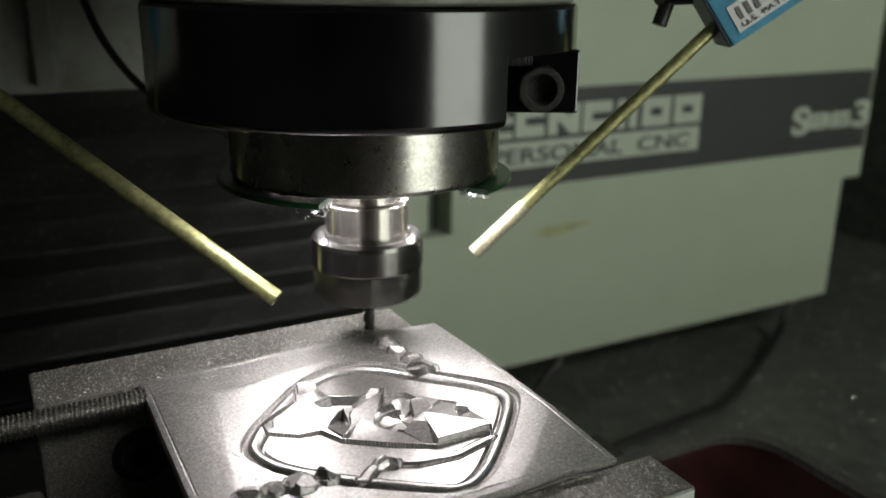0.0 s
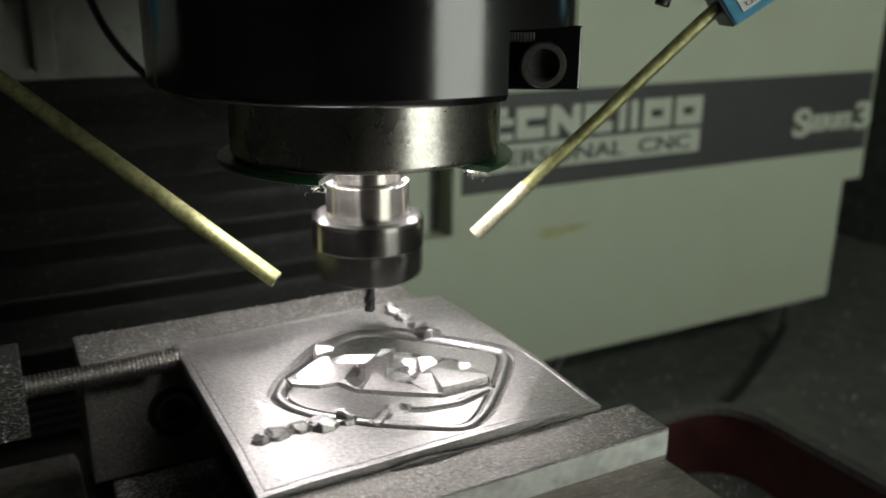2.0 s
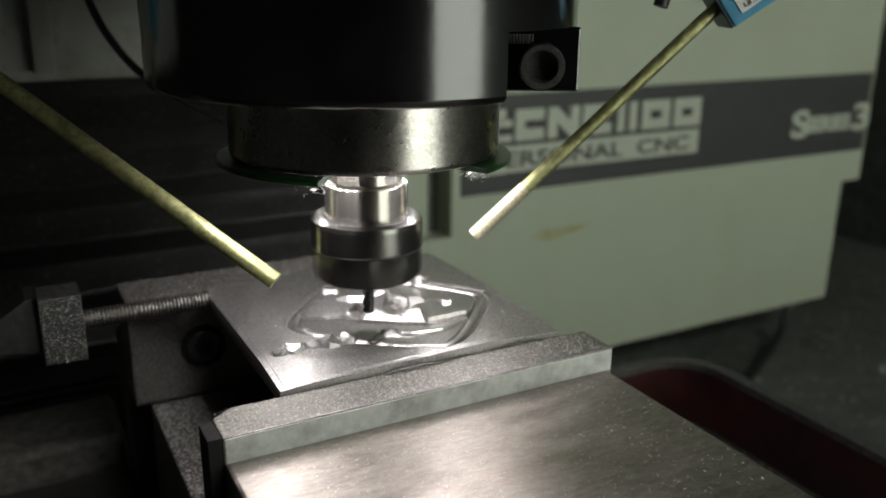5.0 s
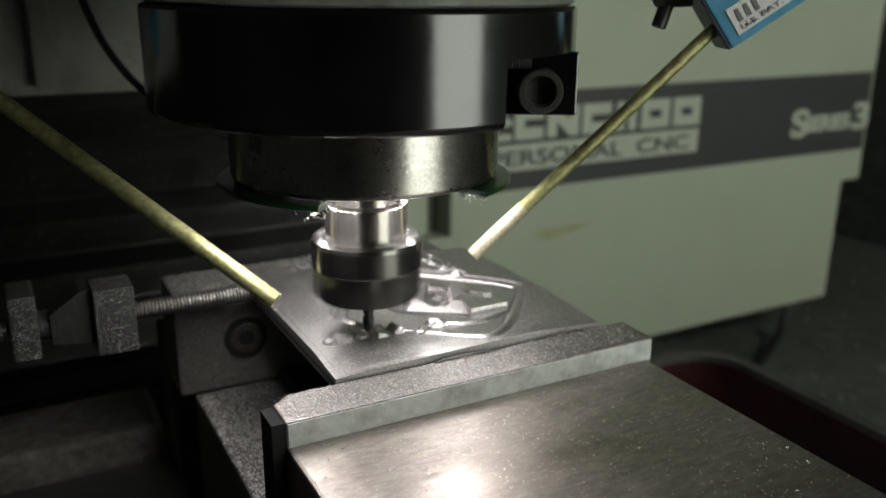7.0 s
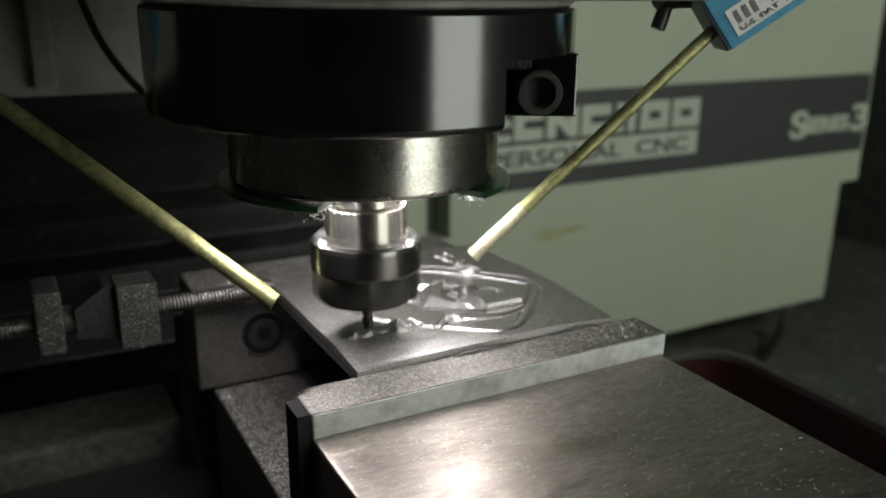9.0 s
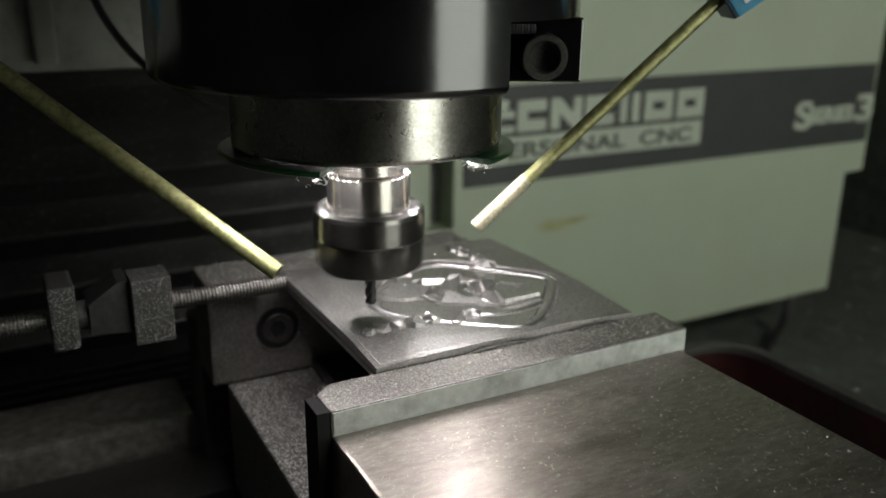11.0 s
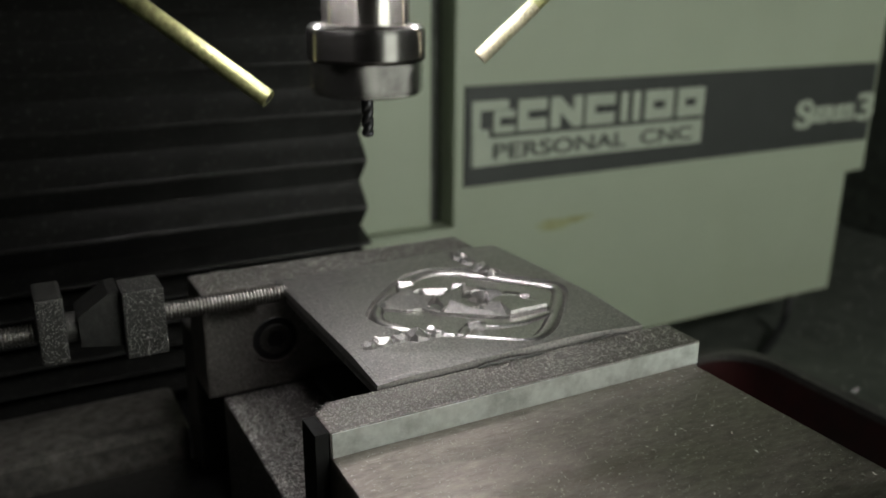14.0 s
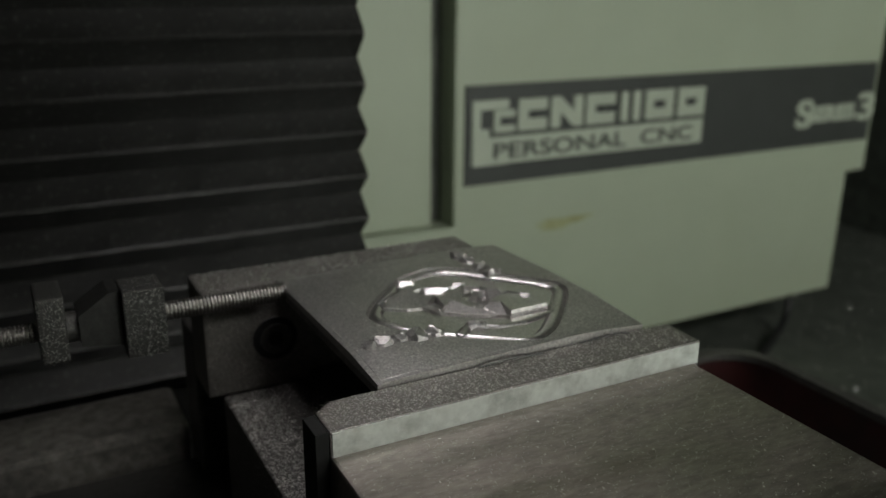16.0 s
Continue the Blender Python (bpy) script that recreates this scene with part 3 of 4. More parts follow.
# facets of the mask: outline, height in mm at its first corner, slope along x and y
FACETS = (
    ([(27.4, 54), (40.4, 47.5), (47, 56), (41.6, 58.8), (41.2, 65.5), (29, 58.6)], -1.7, 0.08, 0.22),
    ([(39.6, 69), (45.4, 68.4), (46, 73.4), (41, 74.6)], -0.9, 0.35, 0.55),
    ([(55.6, 58.6), (58.6, 56), (64, 60), (60, 62)], -1.0, 0.35, 0.5),
    ([(40.4, 47.5), (42.4, 40.6), (46, 44.6), (48, 55)], 0.2, -0.28, -0.12),
    ([(42.7, 40.5), (53, 33), (63.1, 27), (58, 36), (53.4, 41), (50, 46.5)], -2.0, 0.20, 0.30),
    ([(64.5, 42), (66, 41), (71.6, 45.4), (70, 50), (66.5, 49.5)], -2.0, 0.15, 0.42),
    ([(63.1, 27), (66, 41), (58, 36)], -1.9, 0.20, 0.32),
    ([(71.6, 45.2), (77, 50), (80.8, 44), (80, 27), (63.4, 26.6), (66, 41)], -0.1, -0.16, -0.17),
    ([(74.4, 34.6), (79.2, 37.6), (80.6, 43.6), (76.4, 40.6)], -1.8, 0.36, 0.42),
    ([(68, 56.6), (71.6, 45.2), (77, 50)], 0.1, -0.22, -0.10),
    ([(57, 50.6), (64, 53.5), (70, 50.5), (68, 56.6), (61.8, 59.6)], -0.4, -0.02, -0.16),
    ([(46, 44.6), (50, 46.5), (53.4, 41), (57, 50.6), (61.8, 58), (49, 52)], -1.3, 0.10, 0.14),
)
KNOBS = [(79, 96, 2.2, 1.4), (77.5, 90, 3.1, 1.9), (77.8, 83.5, 2.6, 1.5), (79.6, 76, 2.8, 1.5), (79.5, 68.5, 3.9, 2.3), (7.5, 23.2, 2.0, 1.5), (12.3, 24.2, 2.9, 1.9), (18.5, 24.6, 2.4, 1.6), (25.0, 24.0, 3.4, 2.1), (31.8, 24.6, 2.8, 1.8), (48.2, 25.2, 3.2, 1.2)]


def rounded(poly, times=2):
    """A closed outline with its corners cut round."""
    for _ in range(times):
        poly = [(a[0] * f + b[0] * (1 - f), a[1] * f + b[1] * (1 - f)) for a, b in zip(poly, poly[1:] + poly[:1]) for f in (0.75, 0.25)]
    return poly


RING = rounded(RING)
EYE_WIDE = rounded(EYE_WIDE)


def relief(x, y):
    """The height in mm of the milled face at x, y in mm (arrays) from its front left corner."""
    s = 101.6
    edge = np.minimum(np.minimum(x, y), np.minimum(s - x, s - y))
    dx, dy = x - 56, y - 43
    q = (dx - dy) / 1.414
    steep = np.maximum.reduce([0 * x, 0.06 * (13.5 - x + 0.16 * (y - 50)), 0.085 * (q - 42), 0.05 * ((dx + dy) / 1.414 - 45), 0.09 * (15.8 - y - 0.2 * x), 0.075 * (y - 88 - 0.18 * (x - 60)), 0.10 * (-(dx + dy) / 1.414 - 50)])
    roof = np.maximum.reduce([0.030 * (-dx - 0.2 * dy), 0.026 * (dy + 0.5 * dx), 0.034 * (-dy + 0.2 * dx), 0.030 * dx])
    h = np.minimum(0.6, -1.0 + 1.2 * roof) - steep - np.where((edge > 1.5) & (edge < 2.1), 0.10, 0)
    d = inside(RING, x, y)
    dish = -1.5 + 0.6 * np.maximum.reduce([0.034 * (x - 45) - 0.02 * (y - 30), -0.04 * (x - 55) - 0.02 * (y - 40), 0.05 * (y - 62), 0.05 * (26 - y) - 0.01 * (x - 60)])
    h = np.where((d < 0.7) & (d > -0.6), np.minimum(h, -0.85) - 0.75 * (1 - np.abs(d - 0.05) / 0.65), h)
    bead = -0.95 + 1.25 * np.sin(np.pi * np.clip((-0.6 - d) / 3.9, 0, 1)) ** 0.7
    h = np.where((d <= -0.6) & (d > -4.5), bead, h)
    h = np.where((d <= -4.5) & (d > -5.3), -2.0, h)
    h = np.where(d <= -5.3, dish, h)
    m = inside(MASK, x, y)
    h = np.where((m < 0.7) & (m > 0), -2.2, h)
    body = np.clip(-0.35 - 0.22 * m, -0.3, 0.35)
    for outline, at_first, gx, gy in FACETS:
        f = inside(outline, x, y)
        plane = at_first + gx * (x - outline[0][0]) + gy * (y - outline[0][1])
        body = np.where(f < 0, np.clip(plane, -3.0, 1.4), body)
    e = inside(EYE_WIDE, x, y)
    fan = np.cos(3 * np.arctan2(y - 46, x - 62)) > 0
    bowl = np.maximum(-2.8, e * np.where(fan, 0.9, 0.45))
    p = np.hypot(x - 61.0, (y - 42.5) * 1.1)
    bowl = np.where((p < 7.5) & (p > 6.5) & (x < 63), -0.5, bowl)
    body = np.where((e < 0) & (inside(FACETS[5][0], x, y) > 0), bowl, body)
    e = inside(EYE_SMALL, x, y)
    body = np.where(e < 0, np.maximum(-2.0, e * 0.9) + 0.10 * (x - 49), body)
    h = np.where(m <= 0, np.maximum(body, -3.0), h)
    lip = near_line([(39.4, 19.5), (44, 24), (48, 25), (55.3, 21.5), (65, 20), (77.3, 23)], x, y)
    h = np.where(lip < 1.6, np.maximum(h, -0.15 - 0.8 * np.maximum(0, lip - 0.7)), h)
    h = np.where((lip >= 1.6) & (lip < 2.0) & (m > 0.5), np.minimum(h, -2.0), h)
    for i, (kx, ky, r, top) in enumerate(KNOBS):
        turn = 0.7 * i
        u = (x - kx) * math.cos(turn) + (y - ky) * math.sin(turn)
        w = -(x - kx) * math.sin(turn) + (y - ky) * math.cos(turn)
        top = 1.35 * top
        e = np.maximum.reduce([np.abs(u), np.abs(w), 0.74 * (np.abs(u) + np.abs(w))]) / r
        slant = np.where(u > 0.15 * w, 0.75 * top - 0.42 * u, 0.75 * top + 0.30 * u + 0.2 * w)
        h = np.where(e < 1.2, np.clip(h, -1.0, 0.6) + np.maximum(0, np.minimum(slant, (1.2 - e) * top * 2.4)), h)
        h = np.where((e >= 1.2) & (e < 1.45) & (d > 0.7), h - 0.35, h)
    return np.minimum(h, 2.6)


def workpiece():
    x0, y0, s = -0.0162, -0.042, 0.1018
    w = thing("workpiece", (x0 + s / 2, y0 + s / 2, -0.0062), "square aluminium plate with a part-milled relief", "workpiece")
    n = 420
    us = np.linspace(0, 101.6, n + 1)
    grid = relief(*np.meshgrid(us, us)) * 0.001
    bm = bmesh.new()
    top = []
    for j in range(n + 1):
        row = []
        for i in range(n + 1):
            row.append(bm.verts.new((x0 + s * i / n, y0 + s * j / n, float(grid[j, i]))))
        top.append(row)
    for j in range(n):
        for i in range(n):
            bm.faces.new((top[j][i], top[j][i + 1], top[j + 1][i + 1], top[j + 1][i]))
    rim = [top[0][i] for i in range(n)] + [top[j][n] for j in range(n)] + [top[n][i] for i in range(n, 0, -1)] + [top[j][0] for j in range(n, 0, -1)]
    low = [bm.verts.new((v.co.x, v.co.y, -0.0030)) for v in rim]
    for i in range(len(rim)):
        k = (i + 1) % len(rim)
        bm.faces.new((rim[i], low[i], low[k], rim[k]))
    bm.faces.new(low[::-1])
    # the emblem has had its fine finishing cut, the field about it has not
    mid = (us[1:] + us[:-1]) / 2
    fine = (inside(RING, *np.meshgrid(mid, mid)) < 0).ravel()
    for f, shiny in zip(list(bm.faces)[:n * n], fine):
        f.material_index = int(shiny)
    face = part("milled_face", bm, MACHINED, w, "bright milled relief of a rimmed emblem", smooth=True)
    face.data.materials.append(FINISHED)
    face.data.set_sharp_from_angle(angle=0.2)
    bm = box(x0 + 0.0003, x0 + s - 0.0003, y0 + 0.0003, y0 + s - 0.0003, -0.0062, -0.0030, 0.0003)
    part("plate_body", bm, PLATE_EDGE, w, "dark sawn plate edge")
    # a torn burr along the front edge
    random.seed(4)
    bm = bmesh.new()
    pts = []
    for k in range(46):
        f = k / 45
        pts.append((x0 + 0.034 + 0.060 * f, y0 - 0.0012 - 0.0007 * math.sin(7 * f) + random.uniform(-0.0002, 0.0002), -0.0024 + 0.0007 * math.sin(9 * f) + random.uniform(-0.0002, 0.0002)))
    rod(pts, 0.0005, 6, bm, 0.0003)
    part("burr", bm, PLATE_EDGE, w, "torn curled burr")
    TABLE_RIDERS.append(w)


# ---- machine: what rides on the head ----
RIGHT, AWAY = Vector((0.8824, -0.4706, 0)), Vector((0.4706, 0.8824, 0))


def at(a, b, z):
    return RIGHT * a + AWAY * b + Vector((0, 0, z))


FACING = Matrix((RIGHT, AWAY, Vector((0, 0, 1)))).transposed().to_4x4()


def spindle_head():
    h = thing("spindle_head", (0, 0, 0.0585), "black clamp collar and steel nose under a grey spindle head", "spindle head")
    part("casting", box(-0.085, 0.085, -0.085, 0.235, 0.1125, 0.42, 0.012, turn=FACING @ pose(0, 0, 0, 0, 0, 28)), HEAD, h, "grey painted head casting")
    part("flange", lathe([(0, 0.1102), (0.0635, 0.1102), (0.0650, 0.111), (0.0650, 0.1124), (0, 0.1124)], (0, 0), 72), FLANGE, h, "dirty grey flange", smooth=True)
    part("carriage", box(-0.37, 0.10, 0.205, 0.262, 0.0615, 0.42, 0.006), HEAD, h, "grey cast carriage above the bellows")
    part("carriage_rib", box(-0.085, -0.075, 0.195, 0.206, 0.066, 0.42, 0.002), HEAD, h)
    # collar, cut away where the clamp screw sits
    bm = lathe([(0.030, 0.0790), (0.0640, 0.0790), (0.0653, 0.0797), (0.0660, 0.0810), (0.0660, 0.0974), (0.030, 0.0974)], (0, 0), 110, None, -18.0, 281.0, closed=True)
    lathe([(0.030, 0.0974), (0.0660, 0.0974), (0.0660, 0.1090), (0.0653, 0.1100), (0.030, 0.1100)], (0, 0), 128, bm, closed=True)
    part("clamp_collar", bm, BLACK, h, "glossy black clamp collar", smooth=True)
    lug = part("clamp_lug", box(0.030, 0.0650, -0.020, 0.030, 0.0788, 0.0973, 0.0006, turn=FACING), BLACK, h, "black split clamp lug")
    p, q = at(0.0532, -0.0275, 0.0866), at(0.0532, -0.0195, 0.0866)
    d = (q - p).normalized()
    bm = rod([p, p + d * 0.0006, q], 0.0066, 40)
    bmesh.ops.delete(bm, geom=[f for f in bm.faces if len(f.verts) > 4 and (f.calc_center_median() - p).length < 0.001], context="FACES")
    screw = part("clamp_screw", bm, BOLT, lug, "black socket cap screw", smooth=True)
    # the head's annulus and its hexagon socket
    bm = bmesh.new()
    up = Vector((0, 0, 1))
    rings = []
    for rr, deep in ((0.0066, 0), (0.0061, -0.0005), (0.0047, -0.0005), (0.0043, 0.0002), (0.0041, 0.0045), (0.0, 0.0050)):
        rings.append([bm.verts.new(p + d * deep + rr * (math.cos(math.pi * k / 18) * RIGHT + math.sin(math.pi * k / 18) * up)) for k in range(36)])
    for a, b in zip(rings, rings[1:]):
        for k in range(36):
            bm.faces.new((a[k], a[(k + 1) % 36], b[(k + 1) % 36], b[k]))
    bmesh.ops.remove_doubles(bm, verts=bm.verts[:], dist=1e-6)
    part("socket", bm, BOLT, lug, smooth=True)
    # knurled edge of a second screw above
    bm = bmesh.new()
    for k in range(14):
        a = at(0.0390 + 0.0009 * k, -0.0208, 0.0925)
        rod([a, a + Vector((0, 0, 0.0028))], 0.00045, 6, bm)
    part("knurled_edge", bm, PLASTIC, lug)
    part("spindle_nose", lathe([(0.010, 0.0578), (0.0415, 0.0573), (0.0428, 0.0579), (0.0432, 0.0588), (0.0432, 0.0789), (0.010, 0.0789)], (0, 0), 96, closed=True), NOSE, h, "turned steel spindle nose with oily stains", smooth=True)
    HEAD_RIDERS.append(h)
    # a thin cable that sags behind the head
    pts = [at(-0.138, 0.10, 0.150), at(-0.128, 0.10, 0.111), at(-0.117, 0.10, 0.0850), at(-0.098, 0.10, 0.0650), at(-0.062, 0.10, 0.0475), at(-0.03, 0.09, 0.0420), at(0.0, 0.05, 0.056), at(0.01, 0.035, 0.0600)]
    wire = solid("lamp_cable", rod(bend(pts), 0.0017, 10), PLASTIC, "thin black cable sagging behind the spindle", "cable", base=(0, 0, 0.06), smooth=True)
    HEAD_RIDERS.append(wire)


def ring_light():
    g = thing("ring_light", (0, 0, 0.0547), "green circuit-board ring light with small white lamps", "ring light")
    a0 = math.degrees(math.atan2(RIGHT.y, RIGHT.x))
    start, end = a0 - 35, a0 - 101 + 360
    part("board", lathe([(0.034, 0.0552), (0.0468, 0.0552), (0.0475, 0.0556), (0.0475, 0.0565), (0.0468, 0.0569), (0.034, 0.0569)], (0, 0), 72, None, start, end, closed=True), GREEN, g, "green lacquered board", smooth=True)
    for k in range(16):
        a = radians(start + 8 + (end - start - 16) * k / 15)
        x, y = 0.0372 * math.cos(a), 0.0372 * math.sin(a)
        part("led", lathe([(0, 0.0541), (0.0014, 0.0542), (0.0022, 0.0545), (0.0025, 0.0549), (0.0025, 0.0552), (0, 0.0552)], (x, y), 16), LED, g, "glowing white lamp")
    for k in range(4):
        a = radians(start + 20 + (end - start - 40) * k / 3)
        part("standoff", rod([(0.040 * math.cos(a), 0.040 * math.sin(a), 0.0568), (0.040 * math.cos(a), 0.040 * math.sin(a), 0.0576)], 0.0016, 10), PLASTIC, g)
    # chips caught on the board's cut ends
    random.seed(8)
    bm = bmesh.new()
    for a_, n in ((end - 3, 34), (start + 4, 26)):
        for _ in range(n):
            a = radians(a_ + random.gauss(0, 4))
            r = random.uniform(0.038, 0.0475)
            p = Vector((r * math.cos(a), r * math.sin(a), 0.0549 - abs(random.gauss(0, 0.0011))))
            sliver(bm, p, random.uniform(0.0004, 0.0013))
    tagged(part("caught_chips", bm, CHIP, g, "curled bright chips"), kind="stuff")
    HEAD_RIDERS.append(g)


def sliver(bm, p, size):
    """One thin bent chip."""
    a = Vector((random.gauss(0, 1), random.gauss(0, 1), random.gauss(0, 0.6))).normalized() * size
    b = Vector((random.gauss(0, 1), random.gauss(0, 1), random.gauss(0, 0.6))).normalized() * size * 0.4
    c = a.cross(b).normalized() * size * 0.3
    v = [bm.verts.new(p + q) for q in (-a, b, a, c)]
    for f in ((0, 1, 2), (0, 2, 3), (0, 3, 1), (1, 3, 2)):
        bm.faces.new([v[i] for i in f])


def tool():
    t = thing("tool_holder", (0, 0, 0.0), "bright steel collet tool holder with a dark nut and cutter", "tool holder")
    part("shank", lathe([(0.0117, 0.0580), (0.0117, 0.0474), (0.0121, 0.0471), (0.0135, 0.0468), (0.0138, 0.0463), (0.0138, 0.0345), (0.006, 0.0345), (0.006, 0.0580)], (0, 0), 64, closed=True), HOLDER, t, "bright ground shank", smooth=True)
    # nut: round above, six flats below
    bm = lathe([(0.0142, 0.0352), (0.0150, 0.0358), (0.0172, 0.0358), (0.0184, 0.0348), (0.0187, 0.0335), (0.0187, 0.0256), (0.0183, 0.0250), (0.0176, 0.0247), (0.0142, 0.0247)], (0, 0), 72, closed=True)
    nut = part("collet_nut", bm, NUT, t, "dark polished collet nut", smooth=True)
    bm = bmesh.new()
    rows = []
    for z, rr, cut in ((0.0247, 0.0181, 0.0162), (0.0238, 0.0186, 0.0162), (0.0165, 0.0186, 0.0162), (0.0148, 0.0178, 0.0162), (0.0140, 0.0150, 0.0150)):
        ring = []
        for k in range(72):
            a = 2 * math.pi * k / 72
            flat = cut / max(0.2, math.cos((a + math.pi / 6) % (math.pi / 3) - math.pi / 6))
            r = min(rr, flat)
            ring.append(bm.verts.new((r * math.cos(a), r * math.sin(a), z)))
        rows.append(ring)
    for a, b in zip(rows, rows[1:]):
        for k in range(72):
            bm.faces.new((a[k], a[(k + 1) % 72], b[(k + 1) % 72], b[k]))
    bm.faces.new(rows[0])
    bm.faces.new(rows[-1])
    part("hex_band", bm, NUT, nut, "six-sided lower band", smooth=True)
    part("collet", lathe([(0, 0.0134), (0.0085, 0.0134), (0.0095, 0.0142), (0, 0.0142)], (0, 0), 32), HOLDER, t, smooth=True)
    # end mill with four helical flutes
    bm = bmesh.new()
    rows = []
    for j in range(29):
        z = 0.0134 * j / 28
        fade = min(1, max(0, (0.0105 - z) / 0.001))
        r0 = 0.00195 * min(1, math.sqrt(max(0.02, 1 - (1 - min(1, z / 0.0012)) ** 2)))
        ring = []
        for k in range(28):
            a = 2 * math.pi * k / 28
            r = r0 * (1 - 0.34 * fade * max(0, math.sin(2 * (a - z * 780))) ** 1.5)
            ring.append(bm.verts.new((r * math.cos(a), r * math.sin(a), z)))
        rows.append(ring)
    for a, b in zip(rows, rows[1:]):
        for k in range(28):
            bm.faces.new((a[k], a[(k + 1) % 28], b[(k + 1) % 28], b[k]))
    bm.faces.new(rows[0])
    bm.faces.new(rows[-1])
    part("end_mill", bm, CARBIDE, t, "dark fluted carbide end mill", smooth=True)
    return t


def mist_nozzles():
    # the nozzle with the blue block
    n = thing("mist_nozzle", at(0.0363, 0.012, 0.0246), "brass mist tube in a blue metal block", "mist nozzle", "mist nozzles")
    tip, top = at(0.0363, 0.012, 0.0246), at(0.1165, 0.027, 0.1002)
    d = (top - tip).normalized()
    bm = rod([tip + d * 0.024, top + d * 0.004], 0.0023, 24)
    part("tube", bm, BRASS, n, "dulled brass tube", smooth=True)
    bm = rod([tip, tip + d * 0.0245], 0.0026, 24)
    part("tube_tip", bm, BRASS_TIP, n, "bright chip-coated tube end", smooth=True)
    # block: its long side runs on up the tube's line
    ex = (at(0.0270, 0, 0.0190)).normalized()
    ez = (at(-0.019, 0, 0.0270)).normalized()
    m = Matrix((ex, ex.cross(ez) * -1, ez)).transposed().to_4x4()
    if m.determinant() < 0:
        m = Matrix((ex, ex.cross(ez), ez)).transposed().to_4x4()
    m = Matrix.Translation(at(0.1232, 0.021, 0.0957)) @ m
    part("block", box(0, 0.062, 0.0, 0.016, 0, 0.030, 0.0006, turn=m), BLUE, n, "light blue anodised block")
    part("block_end", box(-0.0012, -0.0002, 0.0003, 0.0157, 0.0003, 0.0297, 0.0003, turn=m), NAVY, n)
    lab = part("label", box(0.004, 0.052, -0.0004, -0.0001, 0.0028, 0.0125, 0, turn=m), WHITE, n, "white printed label")
    # brand line as plain blocks
    x = 0.0062
    for wdt in (0.0020, 0.0022, 0.0022, 0.0, 0.0022, 0.0022, 0.0022, 0.0020, 0.0022, 0.0022):
        if wdt:
            part("print_block", box(x, x + wdt * 0.72, -0.0007, -0.0004, 0.0066, 0.0110, 0, turn=m), INK, lab)
        x += 0.0031
    off = BASE[n.name]
    writing("lettering", "U.S. PAT. NO. 5,2", 0.0025, INK, lab, Matrix.Translation(-off) @ m @ pose(0.0058, -0.0007, 0.0038, 90, 0, 0), "small grey print", 0.030)
    part("grommet", rod([m @ Vector((0.0060, 0.0005, 0.0215)), m @ Vector((0.0060, -0.0009, 0.0215))], 0.0024, 24), BRASS, n, "brass plug", smooth=True)
    v0 = m @ Vector((-0.001, 0.010, 0.020))
    part("valve", rod([v0 + at(0.002, 0.006, 0.004), v0 + at(-0.011, 0.003, 0.0035)], 0.0065, 24), PLASTIC, n, "black valve knob", smooth=True)
    part("hose_barb", rod([v0 + at(-0.0075, 0.003, -0.000), v0 + at(-0.0105, 0.002, -0.0095)], 0.0026, 16), PLASTIC, n, "black hose barb", smooth=True)
    HEAD_RIDERS.append(n)
    # the other nozzle, whose block stays out of sight
    o = thing("mist_nozzle", at(-0.031, 0, 0.0125), "long stained brass mist tube slanting to the cutter", "mist nozzle", "mist nozzles")
    tip, top = at(-0.0310, -0.003, 0.0125), at(-0.150, 0.022, 0.0936)
    d = (top - tip).normalized()
    part("tube", rod([tip, top], 0.0030, 24), BRASS, o, "stained brass tube", smooth=True)
    part("bore", rod([tip - d * 0.00015, tip - d * 0.00005], 0.0015, 20), DARK_CAST, o, "dark open bore")
    e = (at(-0.1, 0, 0.07)).normalized()
    part("block", rod([top, top + e * 0.06], 0.013, 4), BLUE, o)
    HEAD_RIDERS.append(o)


# ---- chips ----
def scatter(bm, count, x0, x1, y0, y1, z, size, spread=0.0):
    for _ in range(count):
        p = Vector((random.uniform(x0, x1), random.uniform(y0, y1), z + size * 0.25))
        sliver(bm, p, size * random.uniform(0.4, 1.3))


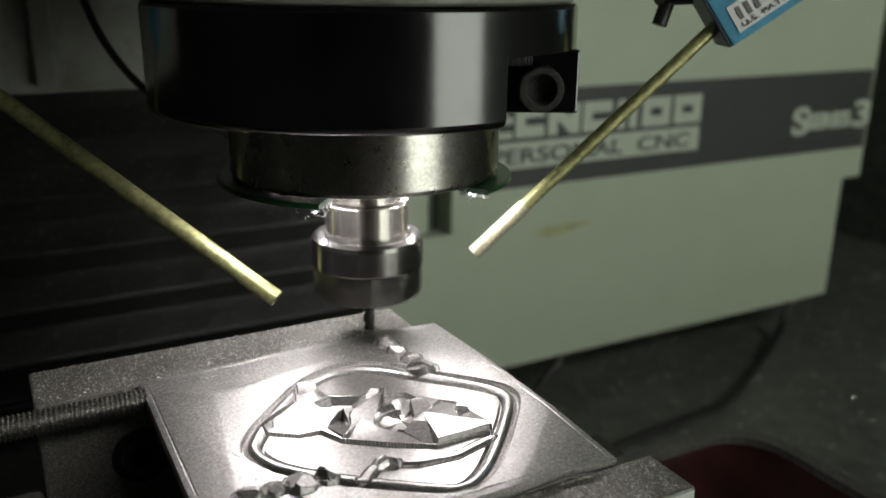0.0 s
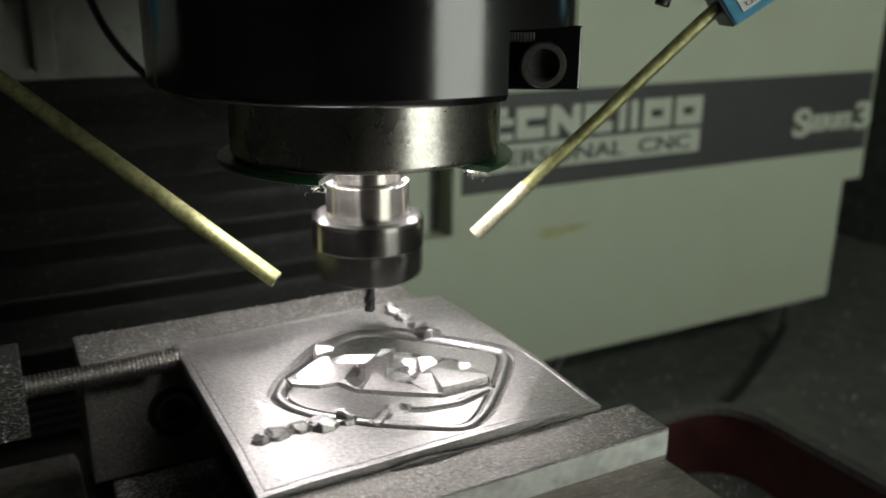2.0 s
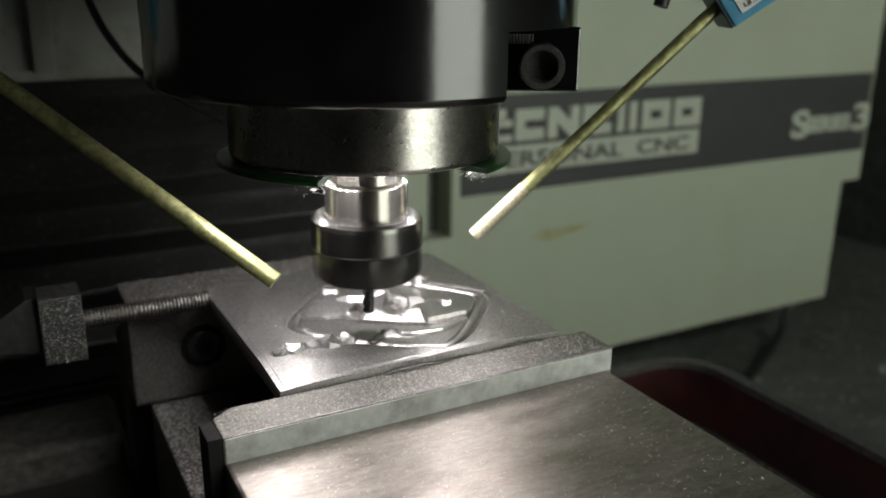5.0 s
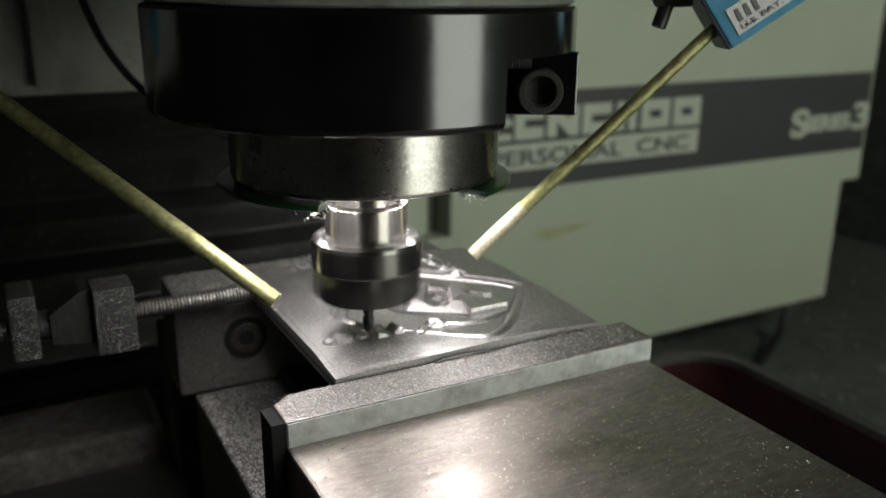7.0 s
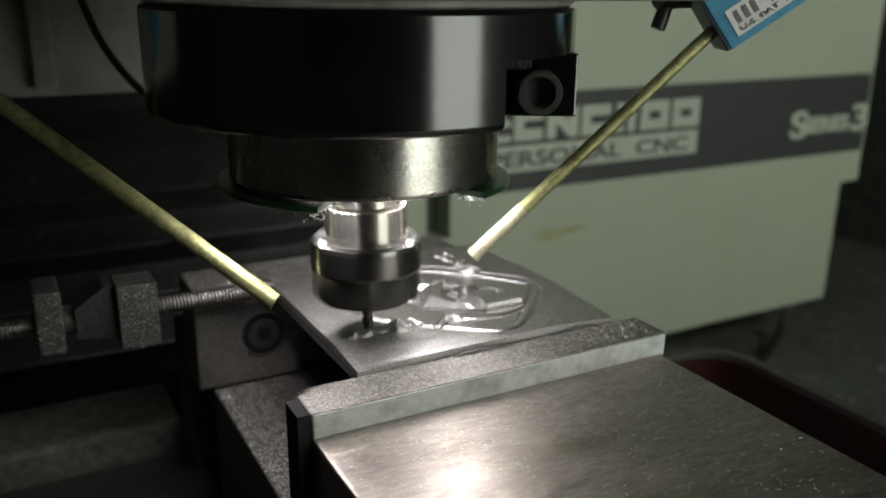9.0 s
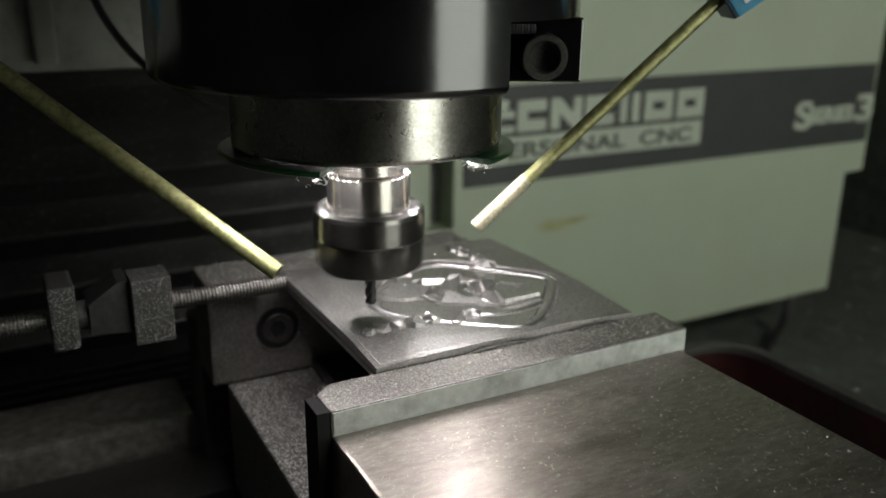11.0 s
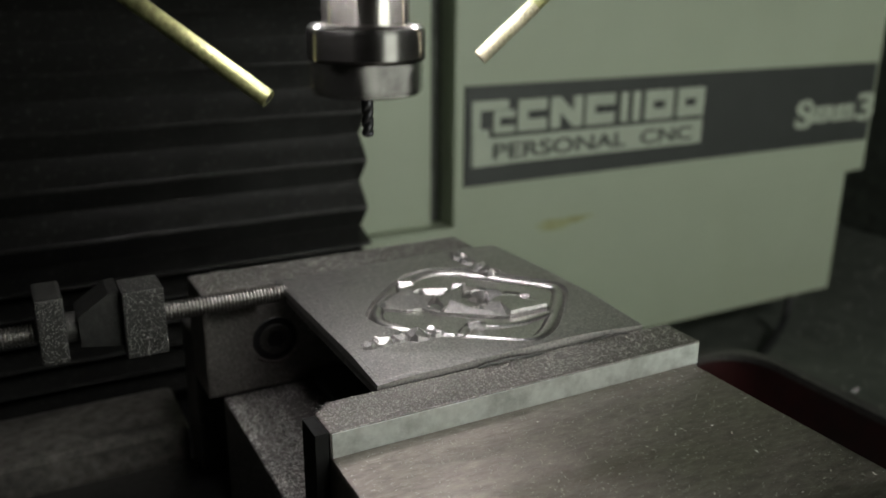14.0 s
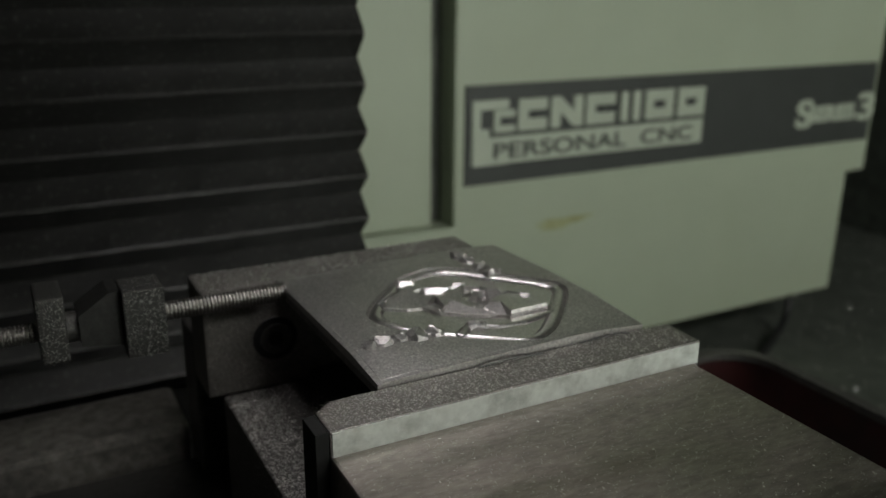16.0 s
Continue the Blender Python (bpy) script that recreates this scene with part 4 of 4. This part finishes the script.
def chips():
    random.seed(21)
    bm = bmesh.new()
    scatter(bm, 2600, -0.037, 0.094, -0.0585, -0.043, -0.0025, 0.00045)
    scatter(bm, 2600, -0.037, 0.092, -0.19, -0.061, -0.0104, 0.0004)
    scatter(bm, 2600, -0.045, 0.079, 0.061, 0.085, -0.0027, 0.0005)
    scatter(bm, 500, 0.203, 0.255, -0.10, 0.06, -0.1249, 0.0012)
    scatter(bm, 4200, -0.0395, -0.0205, -0.10, 0.058, -0.0473, 0.0006)
    scatter(bm, 250, -0.0755, -0.0630, 0.0386, 0.0530, 0.0109, 0.0003)
    # dust that clings to the faces of the work stop
    for x0, x1, y, z0, z1, count in ((-0.0761, -0.0624, 0.0378, -0.0136, 0.0108, 800), (-0.1033, -0.0947, 0.0398, -0.0116, 0.0118, 420)):
        for _ in range(count):
            sliver(bm, Vector((random.uniform(x0, x1), y, random.uniform(z0, z1))), random.uniform(0.0002, 0.00042))
    c = solid("fine_chips", bm, CHIP, "fine bright aluminium chips over the vise", "metal chips", "stuff", base=(0, 0, -0.05))
    TABLE_RIDERS.append(c)
    bm = bmesh.new()
    xs, ys = np.random.uniform(1, 100.5, 9000), np.random.uniform(1, 100.5, 9000)
    hs, ds = relief(xs, ys), inside(RING, xs, ys)
    for x, y, h, d in zip(xs, ys, hs, ds):
        # thickest along the two edges that the air blast does not reach
        if random.random() > (0.12 if d < 0 else 0.8 if x < 20 or y > 86 else 0.22):
            continue
        sliver(bm, Vector((-0.0162 + x * 0.001002, -0.042 + y * 0.001002, h * 0.001 + 0.0001)), random.uniform(0.00016, 0.00042))
    c = solid("swarf", bm, CHIP, "fine bright swarf scattered over the plate", "metal chips", "stuff", base=(0.03, 0, 0))
    TABLE_RIDERS.append(c)
    bm = bmesh.new()
    scatter(bm, 1700, 0.35, 1.3, -0.2, 0.75, -0.349, 0.0030)
    solid("tray_chips", bm, CHIP, "loose bright chips lying in the tray", "metal chips", "stuff", base=(0.8, 0.3, -0.349))


shell()
machine_stand()
column()
bellows()
cabinet()
hoses()
work_table()
vise()
vise_stop()
workpiece()
spindle_head()
ring_light()
HOLDER_THING = tool()
mist_nozzles()
chips()


def motions():
    for ob in TABLE_RIDERS:
        b = BASE[ob.name]
        walk(ob, [(t, pose(b.x + x, b.y + y, b.z + Z0)) for t, x, y in TABLE])
    for ob in HEAD_RIDERS:
        b = BASE[ob.name]
        walk(ob, [(k / 10, pose(b.x, b.y, b.z + Z0 + lift(k / 10))) for k in range(161)])
    for leaf, k in FOLDS:
        walk(leaf, [(j / 4, fold_pose(k, j / 4)) for j in range(65)])
    # the spindle runs until it slows and stops near 14.2 s
    rows, turn = [], 0.0
    for f in range(481):
        t = f / 30
        rows.append((t, pose(0, 0, Z0 + lift(t), 0, 0, turn)))
        turn += 78 if t < 13.9 else max(0, 78 * (14.25 - t) / 0.35) if t < 14.25 else 0
    walk(HOLDER_THING, rows)


motions()
